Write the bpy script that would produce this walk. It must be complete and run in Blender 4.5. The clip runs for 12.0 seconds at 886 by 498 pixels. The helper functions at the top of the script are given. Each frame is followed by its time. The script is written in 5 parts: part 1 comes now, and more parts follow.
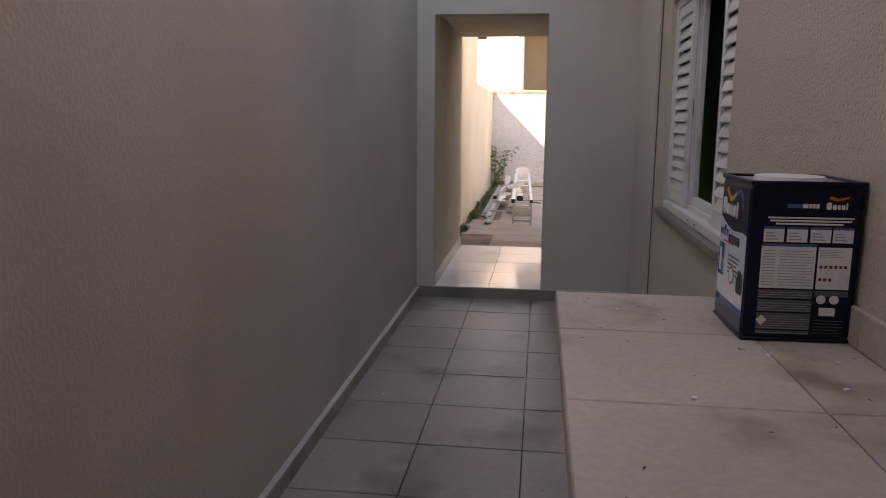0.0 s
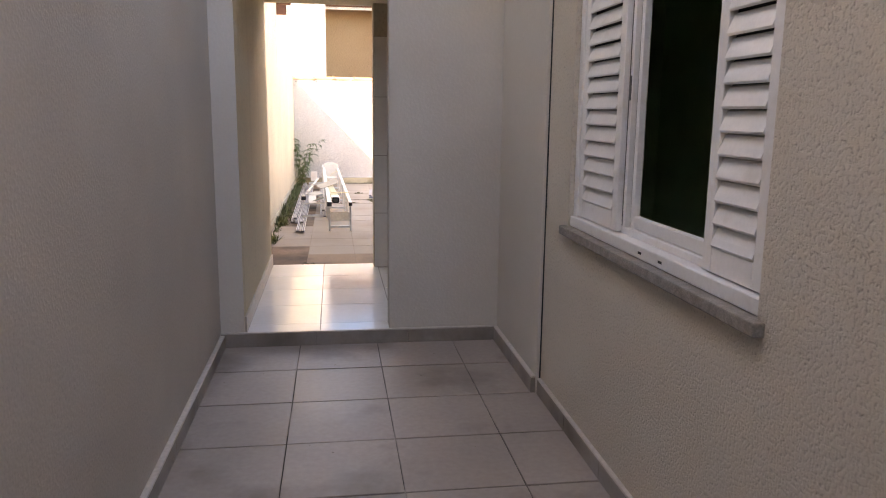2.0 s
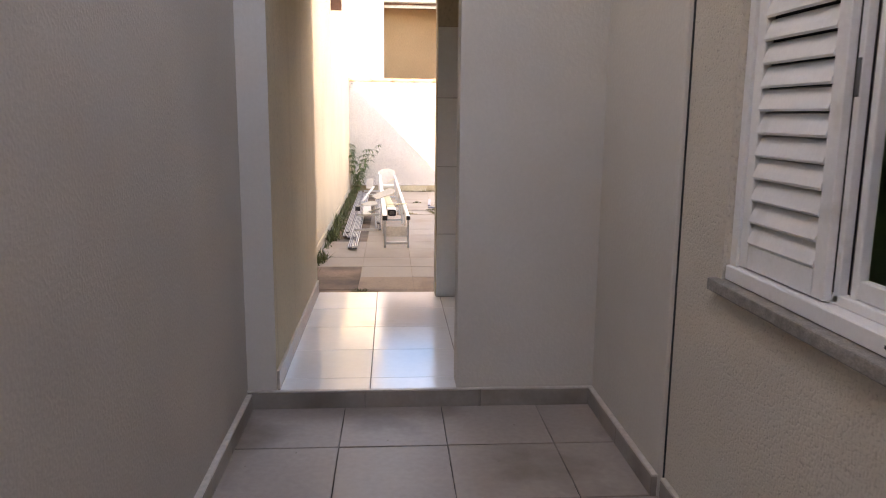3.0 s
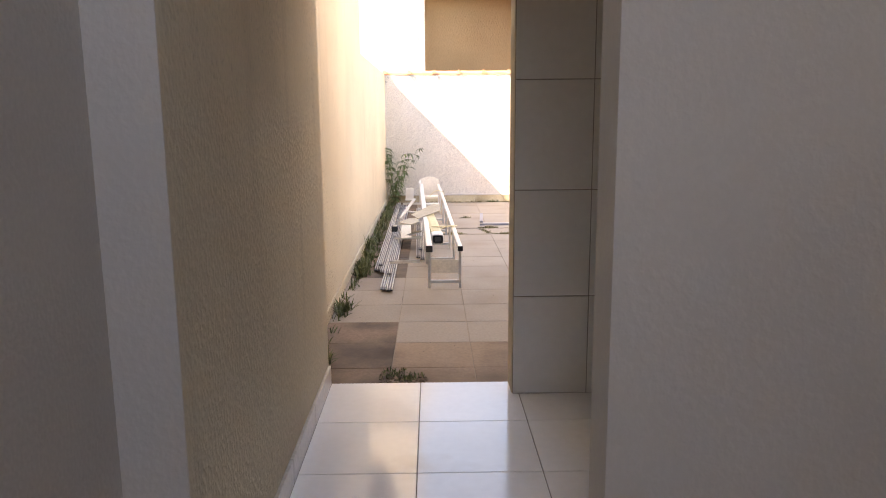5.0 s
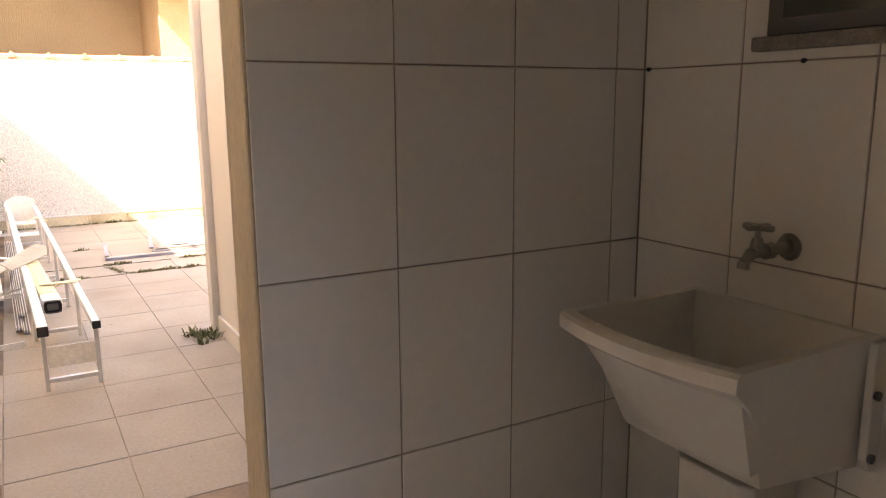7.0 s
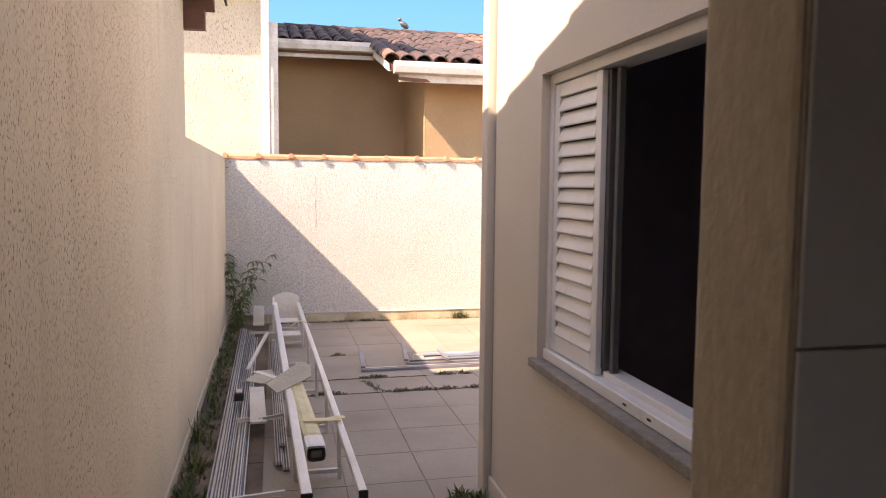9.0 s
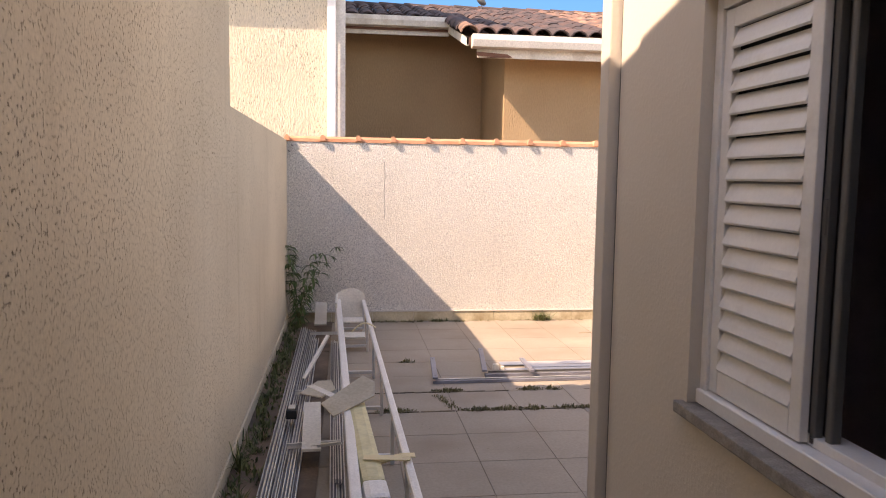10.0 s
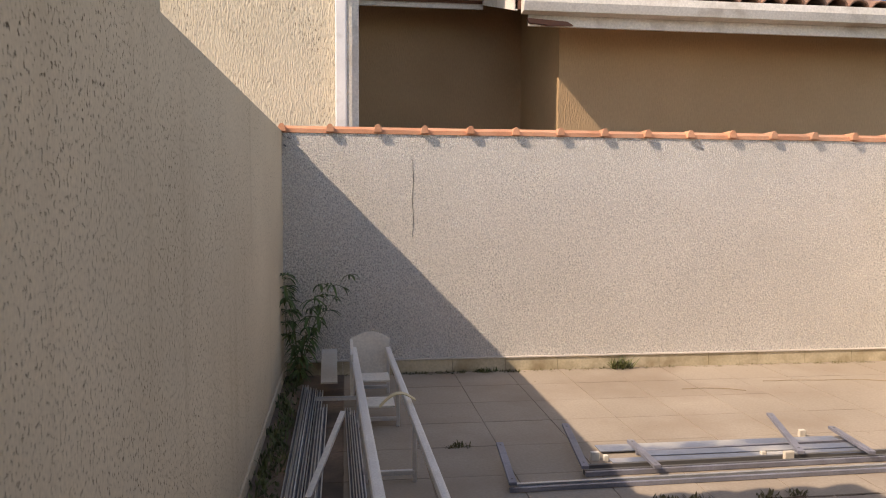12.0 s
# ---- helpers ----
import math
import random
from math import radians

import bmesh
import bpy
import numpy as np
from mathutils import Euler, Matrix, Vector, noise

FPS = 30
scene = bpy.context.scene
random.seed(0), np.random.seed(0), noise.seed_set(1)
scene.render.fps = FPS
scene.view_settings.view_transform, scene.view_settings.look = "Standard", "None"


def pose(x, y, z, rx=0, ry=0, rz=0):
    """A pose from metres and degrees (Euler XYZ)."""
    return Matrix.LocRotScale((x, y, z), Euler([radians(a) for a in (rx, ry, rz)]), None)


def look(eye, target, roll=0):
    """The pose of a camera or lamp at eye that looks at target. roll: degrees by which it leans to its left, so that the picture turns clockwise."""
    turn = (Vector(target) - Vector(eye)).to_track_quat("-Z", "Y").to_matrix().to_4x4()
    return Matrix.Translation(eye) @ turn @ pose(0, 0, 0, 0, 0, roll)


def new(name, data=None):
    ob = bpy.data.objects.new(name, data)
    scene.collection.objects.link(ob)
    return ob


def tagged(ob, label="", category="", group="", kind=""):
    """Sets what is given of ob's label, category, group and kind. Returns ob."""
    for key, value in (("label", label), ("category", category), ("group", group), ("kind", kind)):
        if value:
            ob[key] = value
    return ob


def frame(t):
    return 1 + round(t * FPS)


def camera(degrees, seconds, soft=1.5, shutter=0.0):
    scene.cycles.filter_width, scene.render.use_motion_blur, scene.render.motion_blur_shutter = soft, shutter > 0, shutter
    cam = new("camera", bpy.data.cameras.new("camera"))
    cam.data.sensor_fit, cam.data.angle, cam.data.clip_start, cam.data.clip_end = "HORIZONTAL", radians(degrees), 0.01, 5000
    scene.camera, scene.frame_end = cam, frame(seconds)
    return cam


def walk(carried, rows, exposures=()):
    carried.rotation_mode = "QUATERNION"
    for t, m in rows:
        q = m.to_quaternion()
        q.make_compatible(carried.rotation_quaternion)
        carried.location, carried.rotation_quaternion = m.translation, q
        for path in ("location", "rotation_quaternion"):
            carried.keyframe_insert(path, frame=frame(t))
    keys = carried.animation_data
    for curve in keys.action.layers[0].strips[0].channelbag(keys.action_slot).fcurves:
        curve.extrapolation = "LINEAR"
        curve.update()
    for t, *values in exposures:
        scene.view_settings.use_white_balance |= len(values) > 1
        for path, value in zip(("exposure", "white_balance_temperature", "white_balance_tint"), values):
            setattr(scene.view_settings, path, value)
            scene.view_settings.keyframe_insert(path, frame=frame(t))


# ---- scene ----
cam = camera(61.5, 12.0, soft=1.0, shutter=0.15)
PATH = [
    (0, (0.202, 0.796, 1.291), (-0.038, 2.666, 0.961), 0.5),
    (0.5, (0.066, 1.009, 1.289), (0.102, 2.895, 0.964), 0.2),
    (1, (0.014, 1.328, 1.255), (0.197, 3.204, 0.919), -0.1),
    (1.5, (-0.01, 1.703, 1.252), (0.255, 3.567, 0.905), 0.5),
    (2, (-0.057, 2.106, 1.27), (0.217, 3.968, 0.923), 0.7),
    (2.5, (-0.034, 2.518, 1.273), (0.16, 4.392, 0.931), 0.5),
    (3, (-0.05, 2.986, 1.269), (0.082, 4.864, 0.929), 0.6),
    (3.2, (-0.046, 3.164, 1.279), (0.069, 5.045, 0.941), 0.2),
    (4.8, (-0.071, 4.648, 1.236), (-0.044, 6.615, 0.878), -0.7),
    (5, (-0.088, 4.811, 1.24), (-0.06, 6.779, 0.884), -0.4),
    (5.5, (-0.152, 5.288, 1.25), (-0.112, 7.255, 0.891), -0.4),
    (6, (-0.198, 5.74, 1.239), (-0.01, 7.693, 0.85), -0.8),
    (6.5, (-0.188, 6.134, 1.239), (0.585, 7.927, 0.81), -0.5),
    (6.7, (-0.162, 6.241, 1.249), (0.816, 7.932, 0.822), -0.3),
    (8.3, (-0.148, 6.822, 1.538), (0.551, 8.688, 1.367), 0.6),
    (8.5, (-0.187, 6.923, 1.543), (0.423, 8.82, 1.377), 0.6),
    (9, (-0.222, 7.213, 1.521), (0.217, 9.157, 1.351), 0.5),
    (9.5, (-0.185, 7.606, 1.492), (0.126, 9.573, 1.309), 0.7),
    (10, (-0.162, 8.055, 1.458), (0.096, 10.029, 1.266), 0.8),
    (10.5, (-0.183, 8.514, 1.399), (0.061, 10.491, 1.221), 0.7),
    (11, (-0.216, 9.022, 1.334), (0.028, 11.0, 1.165), 1.0),
    (11.5, (-0.274, 9.532, 1.347), (-0.011, 11.508, 1.185), 0.4),
    (12, (-0.282, 9.974, 1.346), (-0.023, 11.952, 1.199), 0.3),
]
walk(cam, [(t, look(eye, target, roll)) for t, eye, target, roll in PATH],
     [(0.0, 2.86, 9700, 26), (0.5, 3.15, 9700, 25), (1.0, 3.3, 9700, 24), (2.5, 3.65, 10300, 26), (5.0, 3.36, 10400, 25), (5.5, 3.3, 10600, 25), (6.0, 3.58, 11800, 28), (6.7, 3.85, 12400, 29),
      (8.3, 2.68, 9300, 28), (9.0, 2.05, 9200, 30), (9.5, 1.86, 9200, 30), (10.5, 1.5, 9100, 24), (11.5, 1.12, 8700, 21), (12.0, 0.84, 8500, 21)])

# ---- world, sun, exposure ----
SUN = Vector((-0.98, -0.36, 1.0)).normalized()
world = bpy.data.worlds.new("sky")
scene.world = world
world.use_nodes = True
wt = world.node_tree
sky = wt.nodes.new("ShaderNodeTexSky")
sky.sky_type = "NISHITA"
sky.sun_disc = False
sky.sun_elevation = math.asin(SUN.z)
sky.sun_rotation = math.atan2(SUN.x, SUN.y)
sky.altitude, sky.air_density, sky.dust_density, sky.ozone_density = 300, 1.0, 0.6, 1.5
wt.links.new(sky.outputs[0], wt.nodes["Background"].inputs[0])
wt.nodes["Background"].inputs[1].default_value = 0.15
sun_data = bpy.data.lights.new("sun", "SUN")
sun_data.energy, sun_data.angle, sun_data.color = 3.0, radians(0.53), (1.0, 0.965, 0.90)
sun = new("sun", sun_data)
sun.matrix_world = look(SUN * 30 + Vector((0, 10, 0)), (0, 10, 0))


# ---- materials ----
def surface(name, a, b, rough=0.7, scale=3.0, fine=60.0, bump=0.2, relief=0.004, stretch=(1, 1, 1), stain=None,
            stain_scale=1.5, stain_at=0.6, stain_soft=0.15, metal=0.0, spread=0.0, grain=0.12, streak=None, spec=0.5, coat=0.0):
    """a to b by large clouds, fine grain on top, stains of their own shape, spread: piece by piece."""
    m = bpy.data.materials.new(name)
    m.use_nodes = True
    t = m.node_tree
    n, link = t.nodes, t.links.new
    p = n["Principled BSDF"]
    geo = n.new("ShaderNodeNewGeometry")
    warp = n.new("ShaderNodeMapping")
    warp.inputs["Scale"].default_value = stretch
    link(geo.outputs["Position"], warp.inputs["Vector"])

    def clouds(size, detail=4.0, mapped=True):
        k = n.new("ShaderNodeTexNoise")
        k.inputs["Scale"].default_value, k.inputs["Detail"].default_value = size, detail
        link(warp.outputs[0] if mapped else geo.outputs["Position"], k.inputs["Vector"])
        return k.outputs["Fac"]

    def mix(kind, fac, x, y):
        k = n.new("ShaderNodeMix")
        k.data_type, k.blend_type = "RGBA", kind
        for s, v in ((0, fac), (6, x), (7, y)):
            if isinstance(v, (int, float)):
                k.inputs[s].default_value = v
            elif isinstance(v, tuple):
                k.inputs[s].default_value = (*v[:3], 1)
            else:
                link(v, k.inputs[s])
        return k.outputs[2]

    def ramp(v, lo, hi, x=0.0, y=1.0):
        k = n.new("ShaderNodeMapRange")
        for s, w in ((1, lo), (2, hi), (3, x), (4, y)):
            k.inputs[s].default_value = w
        link(v, k.inputs[0])
        return k.outputs[0]

    big, small = clouds(scale, 3.0, False), clouds(fine, 5.0)
    col = mix("MIX", ramp(big, 0.35, 0.65), a, b)
    g = ramp(small, 0.3, 0.7, 1 - grain, 1 + grain)
    col = mix("MULTIPLY", 1.0, col, g)
    if spread:
        info = n.new("ShaderNodeObjectInfo")
        col = mix("MULTIPLY", 1.0, col, ramp(info.outputs["Random"], 0, 1, 1 - spread, 1 + spread))
    if stain:
        s = ramp(clouds(stain_scale, 8.0, False), stain_at - stain_soft, stain_at + stain_soft)
        col = mix("MIX", s, col, stain)
    if streak:
        k = n.new("ShaderNodeMapping")
        k.inputs["Scale"].default_value = (9, 9, 0.5)
        link(geo.outputs["Position"], k.inputs["Vector"])
        w = n.new("ShaderNodeTexNoise")
        w.inputs["Scale"].default_value, w.inputs["Detail"].default_value = 1.0, 6.0
        link(k.outputs[0], w.inputs["Vector"])
        col = mix("MIX", ramp(w.outputs["Fac"], 0.55, 0.8, 0.0, 0.55), col, streak)
    link(col, p.inputs["Base Color"])
    link(ramp(big, 0.2, 0.8, max(rough - 0.08, 0.02), min(rough + 0.08, 1)), p.inputs["Roughness"])
    p.inputs["Metallic"].default_value = metal
    p.inputs["Specular IOR Level"].default_value = spec
    p.inputs["Coat Weight"].default_value = coat
    p.inputs["Coat Roughness"].default_value = 0.08
    if bump:
        k = n.new("ShaderNodeBump")
        k.inputs["Strength"].default_value, k.inputs["Distance"].default_value = bump, relief
        link(small, k.inputs["Height"])
        link(k.outputs[0], p.inputs["Normal"])
    return m


def plaster(name, a, b, size=85.0, depth=0.006, lumps=0.5, vertical=0.45, streak=None, stain=None, pits=0.0, pitted=0.385, grain=0.07, low=0.42, high=0.72):
    """Rough trowelled render: grains of sand dragged upward, with pits."""
    m = surface(name, a, b, rough=0.92, scale=1.1, fine=size, bump=0, stretch=(1, 1, vertical), grain=grain, streak=streak, stain=stain,
                stain_scale=0.9, stain_at=0.68, spec=0.2)
    t = m.node_tree
    n, link = t.nodes, t.links.new
    geo = n.new("ShaderNodeNewGeometry")
    warp = n.new("ShaderNodeMapping")
    warp.inputs["Scale"].default_value = (1, 1, vertical)
    link(geo.outputs["Position"], warp.inputs["Vector"])
    v = n.new("ShaderNodeTexNoise")
    v.inputs["Scale"].default_value, v.inputs["Detail"].default_value = size, 3.0
    link(warp.outputs[0], v.inputs["Vector"])
    r = n.new("ShaderNodeMapRange")
    r.inputs[1].default_value, r.inputs[2].default_value = low, high
    link(v.outputs["Fac"], r.inputs[0])
    w = n.new("ShaderNodeTexNoise")
    w.inputs["Scale"].default_value, w.inputs["Detail"].default_value = size * 0.16, 3.0
    link(warp.outputs[0], w.inputs["Vector"])
    s = n.new("ShaderNodeMath")
    s.operation = "MULTIPLY_ADD"
    s.inputs[1].default_value = lumps
    link(w.outputs["Fac"], s.inputs[0])
    link(r.outputs[0], s.inputs[2])
    if pits:
        # self-shadow of the pits between the grains, painted dark, thicker here and there
        p = n["Principled BSDF"]
        col = p.inputs["Base Color"].links[0].from_socket
        z = n.new("ShaderNodeTexNoise")
        z.inputs["Scale"].default_value, z.inputs["Detail"].default_value = 2.3, 3.0
        link(geo.outputs["Position"], z.inputs["Vector"])
        q = n.new("ShaderNodeMapRange")
        q.inputs[1].default_value, q.inputs[2].default_value, q.inputs[3].default_value, q.inputs[4].default_value = pitted, pitted - 0.06, 0.0, pits
        link(v.outputs["Fac"], q.inputs[0])
        y = n.new("ShaderNodeMapRange")
        y.inputs[1].default_value, y.inputs[2].default_value = 0.36, 0.62
        link(z.outputs["Fac"], y.inputs[0])
        x = n.new("ShaderNodeMath")
        x.operation = "MULTIPLY"
        link(q.outputs[0], x.inputs[0])
        link(y.outputs[0], x.inputs[1])
        d = n.new("ShaderNodeMix")
        d.data_type = "RGBA"
        link(x.outputs[0], d.inputs[0])
        link(col, d.inputs[6])
        d.inputs[7].default_value = (a[0] * 0.22, a[1] * 0.19, a[2] * 0.16, 1)
        link(d.outputs[2], p.inputs["Base Color"])
    k = n.new("ShaderNodeBump")
    k.inputs["Strength"].default_value, k.inputs["Distance"].default_value = 1.0, depth
    link(s.outputs[0], k.inputs["Height"])
    link(k.outputs[0], n["Principled BSDF"].inputs["Normal"])
    return m


def plain(name, c, rough=0.5, metal=0.0, bump=0.06, grain=0.05, spread=0.0, spec=0.5):
    return surface(name, c, tuple(min(1, v * 1.06) for v in c), rough, 6.0, 140.0, bump, 0.0015, metal=metal, grain=grain, spread=spread, spec=spec)


M_CORRIDOR = plaster("corridor_plaster", (0.50, 0.458, 0.41), (0.57, 0.523, 0.47), 105, 0.0006, 0.04, 0.85, stain=(0.45, 0.40, 0.35), pits=0.12, grain=0.04)
M_HOUSE = plaster("house_plaster", (0.60, 0.535, 0.45), (0.655, 0.59, 0.50), 120, 0.0026, 0.06, 0.8, pits=0.35, pitted=0.37, grain=0.05, low=0.32, high=0.52)
M_SMOOTH = plaster("smooth_plaster", (0.595, 0.535, 0.455), (0.655, 0.59, 0.51), 70, 0.0005, 0.05, 0.9, stain=(0.62, 0.54, 0.44), grain=0.015)
M_END = plaster("end_wall_plaster", (0.57, 0.525, 0.47), (0.63, 0.585, 0.525), 70, 0.0006, 0.08, 0.9, stain=(0.56, 0.50, 0.43), grain=0.02)
M_PILLAR = plaster("pillar_plaster", (0.50, 0.43, 0.32), (0.57, 0.49, 0.37), 60, 0.0010, 0.25, 0.6, streak=(0.42, 0.35, 0.25), pits=0.15)
M_PASSAGE = plaster("passage_plaster", (0.58, 0.50, 0.37), (0.65, 0.57, 0.43), 75, 0.0022, 0.35, 0.75, streak=(0.44, 0.37, 0.27), pits=0.18, grain=0.05)
M_ROUGH = plaster("boundary_plaster", (0.56, 0.48, 0.355), (0.63, 0.545, 0.41), 135, 0.0030, 0.06, 0.6, streak=(0.46, 0.38, 0.27), pits=0.95, pitted=0.38, grain=0.10, low=0.31, high=0.39)
M_BACK = plaster("back_wall_plaster", (0.83, 0.785, 0.715), (0.88, 0.835, 0.765), 112, 0.015, 0.03, 0.8, pits=0.6, grain=0.36, low=0.42, high=0.66)
M_NEIGHBOUR = plaster("neighbour_plaster", (0.45, 0.298, 0.168), (0.50, 0.338, 0.196), 90, 0.004, 0.2, 0.25)
M_COMBED = plaster("combed_plaster", (0.62, 0.545, 0.415), (0.68, 0.60, 0.465), 110, 0.006, 0.15, 0.24, pits=0.9, pitted=0.41, grain=0.12)
M_CEIL = surface("ceiling_plaster", (0.72, 0.63, 0.47), (0.77, 0.68, 0.52), 0.9, 1.5, 80, 0.2, 0.003)
M_CORR_TILE = surface("corridor_tile", (0.305, 0.25, 0.215), (0.37, 0.308, 0.268), 0.45, 1.6, 40, 0.05, 0.001, stain=(0.15, 0.115, 0.088),
                      stain_scale=2.1, stain_at=0.64, stain_soft=0.10, spread=0.05, grain=0.07)
M_GROUT = surface("dark_grout", (0.05, 0.042, 0.034), (0.12, 0.10, 0.08), 0.95, 6, 120, 0.4, 0.003)
M_WORN_GROUT = surface("worn_grout", (0.035, 0.028, 0.022), (0.05, 0.04, 0.032), 0.95, 6, 120, 0.4, 0.003, stain=(0.30, 0.26, 0.225), stain_scale=3.2, stain_at=0.57, stain_soft=0.06)
M_LIGHT_GROUT = surface("pale_grout", (0.17, 0.145, 0.12), (0.28, 0.24, 0.20), 0.95, 6, 120, 0.3, 0.002)
M_WALL_GROUT = surface("beige_grout", (0.27, 0.225, 0.175), (0.36, 0.31, 0.25), 0.95, 6, 120, 0.3, 0.002)
M_TAN_GROUT = surface("earthy_grout", (0.24, 0.185, 0.135), (0.33, 0.26, 0.195), 0.95, 5, 120, 0.4, 0.003, stain=(0.11, 0.08, 0.055), stain_scale=1.6, stain_at=0.62, stain_soft=0.06)
M_SKIRT = surface("skirting_tile", (0.50, 0.455, 0.40), (0.58, 0.53, 0.47), 0.35, 2.5, 60, 0.04, 0.001, stain=(0.36, 0.31, 0.26), stain_at=0.7)
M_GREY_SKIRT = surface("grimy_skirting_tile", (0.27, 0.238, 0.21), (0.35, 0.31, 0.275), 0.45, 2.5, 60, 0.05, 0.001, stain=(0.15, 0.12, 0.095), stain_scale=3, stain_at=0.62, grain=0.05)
M_WHITE_TILE = surface("white_glazed_tile", (0.80, 0.79, 0.76), (0.85, 0.84, 0.82), 0.12, 2.0, 30, 0.03, 0.0006, stain=(0.60, 0.54, 0.46),
                       stain_scale=2.2, stain_at=0.74, stain_soft=0.1, spread=0.02, grain=0.02)
M_WALL_TILE = surface("glazed_wall_tile", (0.80, 0.78, 0.74), (0.84, 0.82, 0.78), 0.22, 1.4, 30, 0.04, 0.001, spread=0.025, grain=0.02)
M_YARD_TILE = surface("yard_tile", (0.305, 0.252, 0.195), (0.365, 0.305, 0.24), 0.7, 0.9, 70, 0.12, 0.002, stain=(0.235, 0.175, 0.125),
                      stain_scale=1.3, stain_at=0.64, stain_soft=0.16, spread=0.025, grain=0.10)
# soiled tile, its colour also darkened for the shade beside the boundary wall
M_SOILED_SHADE_TILE = surface("soiled_shaded_yard_tile", (0.20, 0.135, 0.09), (0.27, 0.185, 0.13), 0.85, 1.8, 60, 0.2, 0.003, stain=(0.075, 0.055, 0.04),
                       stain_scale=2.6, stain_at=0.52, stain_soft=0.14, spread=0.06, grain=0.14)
M_DIRTY_TILE = surface("dirty_yard_tile", (0.28, 0.195, 0.13), (0.345, 0.25, 0.175), 0.8, 1.5, 60, 0.15, 0.002, stain=(0.15, 0.10, 0.07),
                       stain_scale=1.9, stain_at=0.60, stain_soft=0.16, spread=0.05, grain=0.12)
M_BENCH = surface("bench_tile", (0.51, 0.44, 0.37), (0.58, 0.51, 0.435), 0.5, 2.2, 70, 0.06, 0.001, stain=(0.27, 0.21, 0.16),
                  stain_scale=5.0, stain_at=0.63, stain_soft=0.09, spread=0.03, grain=0.08)
M_STONE = surface("grey_granite", (0.20, 0.18, 0.16), (0.30, 0.27, 0.24), 0.55, 30, 220, 0.25, 0.002, grain=0.25)
M_ALU_WHITE = surface("white_painted_aluminium", (0.74, 0.73, 0.71), (0.80, 0.79, 0.77), 0.38, 5, 90, 0.03, 0.0008, stain=(0.55, 0.52, 0.47), stain_scale=9,
                      stain_at=0.74, grain=0.03)
M_ALU = surface("bare_aluminium", (0.60, 0.60, 0.60), (0.72, 0.72, 0.72), 0.38, 8, 160, 0.06, 0.0008, metal=0.8, grain=0.08)
M_ALU_RAIL = surface("anodised_white_rail", (0.72, 0.70, 0.66), (0.80, 0.78, 0.74), 0.36, 8, 120, 0.04, 0.0008, metal=0.15, stain=(0.50, 0.44, 0.36), stain_at=0.70)
M_ALU_DARK = plain("dark_grey_aluminium", (0.13, 0.13, 0.13), 0.45, 0.4)
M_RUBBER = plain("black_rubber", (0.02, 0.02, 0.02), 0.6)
M_PLATE = surface("white_sheet", (0.68, 0.64, 0.56), (0.74, 0.70, 0.62), 0.5, 5, 60, 0.05, 0.001, stain=(0.46, 0.38, 0.28), stain_at=0.64)
M_CARD = surface("weathered_board", (0.48, 0.42, 0.32), (0.56, 0.50, 0.39), 0.8, 5, 60, 0.15, 0.002, stain=(0.33, 0.27, 0.19), stain_at=0.62)
M_WRAP = surface("yellowed_film", (0.56, 0.50, 0.27), (0.64, 0.58, 0.34), 0.38, 9, 40, 0.25, 0.004, grain=0.12)
M_TAPE = plain("cream_tape", (0.66, 0.56, 0.33), 0.5)
M_CLAY = surface("terracotta", (0.50, 0.22, 0.12), (0.60, 0.30, 0.18), 0.85, 6, 90, 0.3, 0.003, stain=(0.34, 0.22, 0.15), stain_at=0.62, spread=0.12)
# weathered tile, darkened for the shadow lying on the roof
M_ROOF = surface("weathered_shaded_clay_tile", (0.11, 0.064, 0.056), (0.165, 0.092, 0.076), 0.92, 3.0, 70, 0.35, 0.004, stain=(0.06, 0.046, 0.045), stain_scale=3.2,
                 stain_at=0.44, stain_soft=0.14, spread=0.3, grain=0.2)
# sunlit copy of the roof tile, brighter and more orange
M_CLAY_LIT = surface("old_lit_clay_tile", (0.30, 0.155, 0.10), (0.40, 0.22, 0.145), 0.9, 3.0, 70, 0.35, 0.004, stain=(0.10, 0.07, 0.06), stain_scale=3.2,
                     stain_at=0.50, stain_soft=0.14, spread=0.25, grain=0.2)
M_WOOD = surface("dark_eave_wood", (0.13, 0.055, 0.035), (0.19, 0.085, 0.055), 0.7, 6, 80, 0.3, 0.002, stretch=(0.2, 1, 1))
M_FASCIA = surface("chipped_white_fascia", (0.66, 0.62, 0.55), (0.74, 0.70, 0.63), 0.6, 3, 60, 0.1, 0.002, stain=(0.36, 0.29, 0.22), stain_scale=4, stain_at=0.68)
M_SOIL = surface("soil", (0.10, 0.075, 0.05), (0.17, 0.125, 0.085), 0.97, 4, 60, 0.6, 0.01, grain=0.25)
M_LEAF = surface("green_leaf", (0.07, 0.12, 0.03), (0.12, 0.18, 0.05), 0.5, 14, 60, 0.1, 0.001, spread=0.2, grain=0.15)
M_GRASS = surface("weed_green", (0.065, 0.085, 0.022), (0.14, 0.155, 0.05), 0.6, 12, 60, 0.0, 0.001, grain=0.2)
M_DRY = surface("dry_weed", (0.22, 0.15, 0.07), (0.30, 0.22, 0.11), 0.8, 12, 60, 0.0, 0.001, grain=0.2)
M_JOINT_WEED = surface("dusty_weed", (0.10, 0.09, 0.035), (0.18, 0.155, 0.065), 0.8, 9, 60, 0.0, 0.001, grain=0.25)
M_FRAME = surface("dull_anodised_aluminium", (0.21, 0.22, 0.27), (0.30, 0.31, 0.37), 0.42, 7, 120, 0.05, 0.0008, metal=0.45, stain=(0.26, 0.25, 0.26), stain_scale=5, stain_at=0.66)
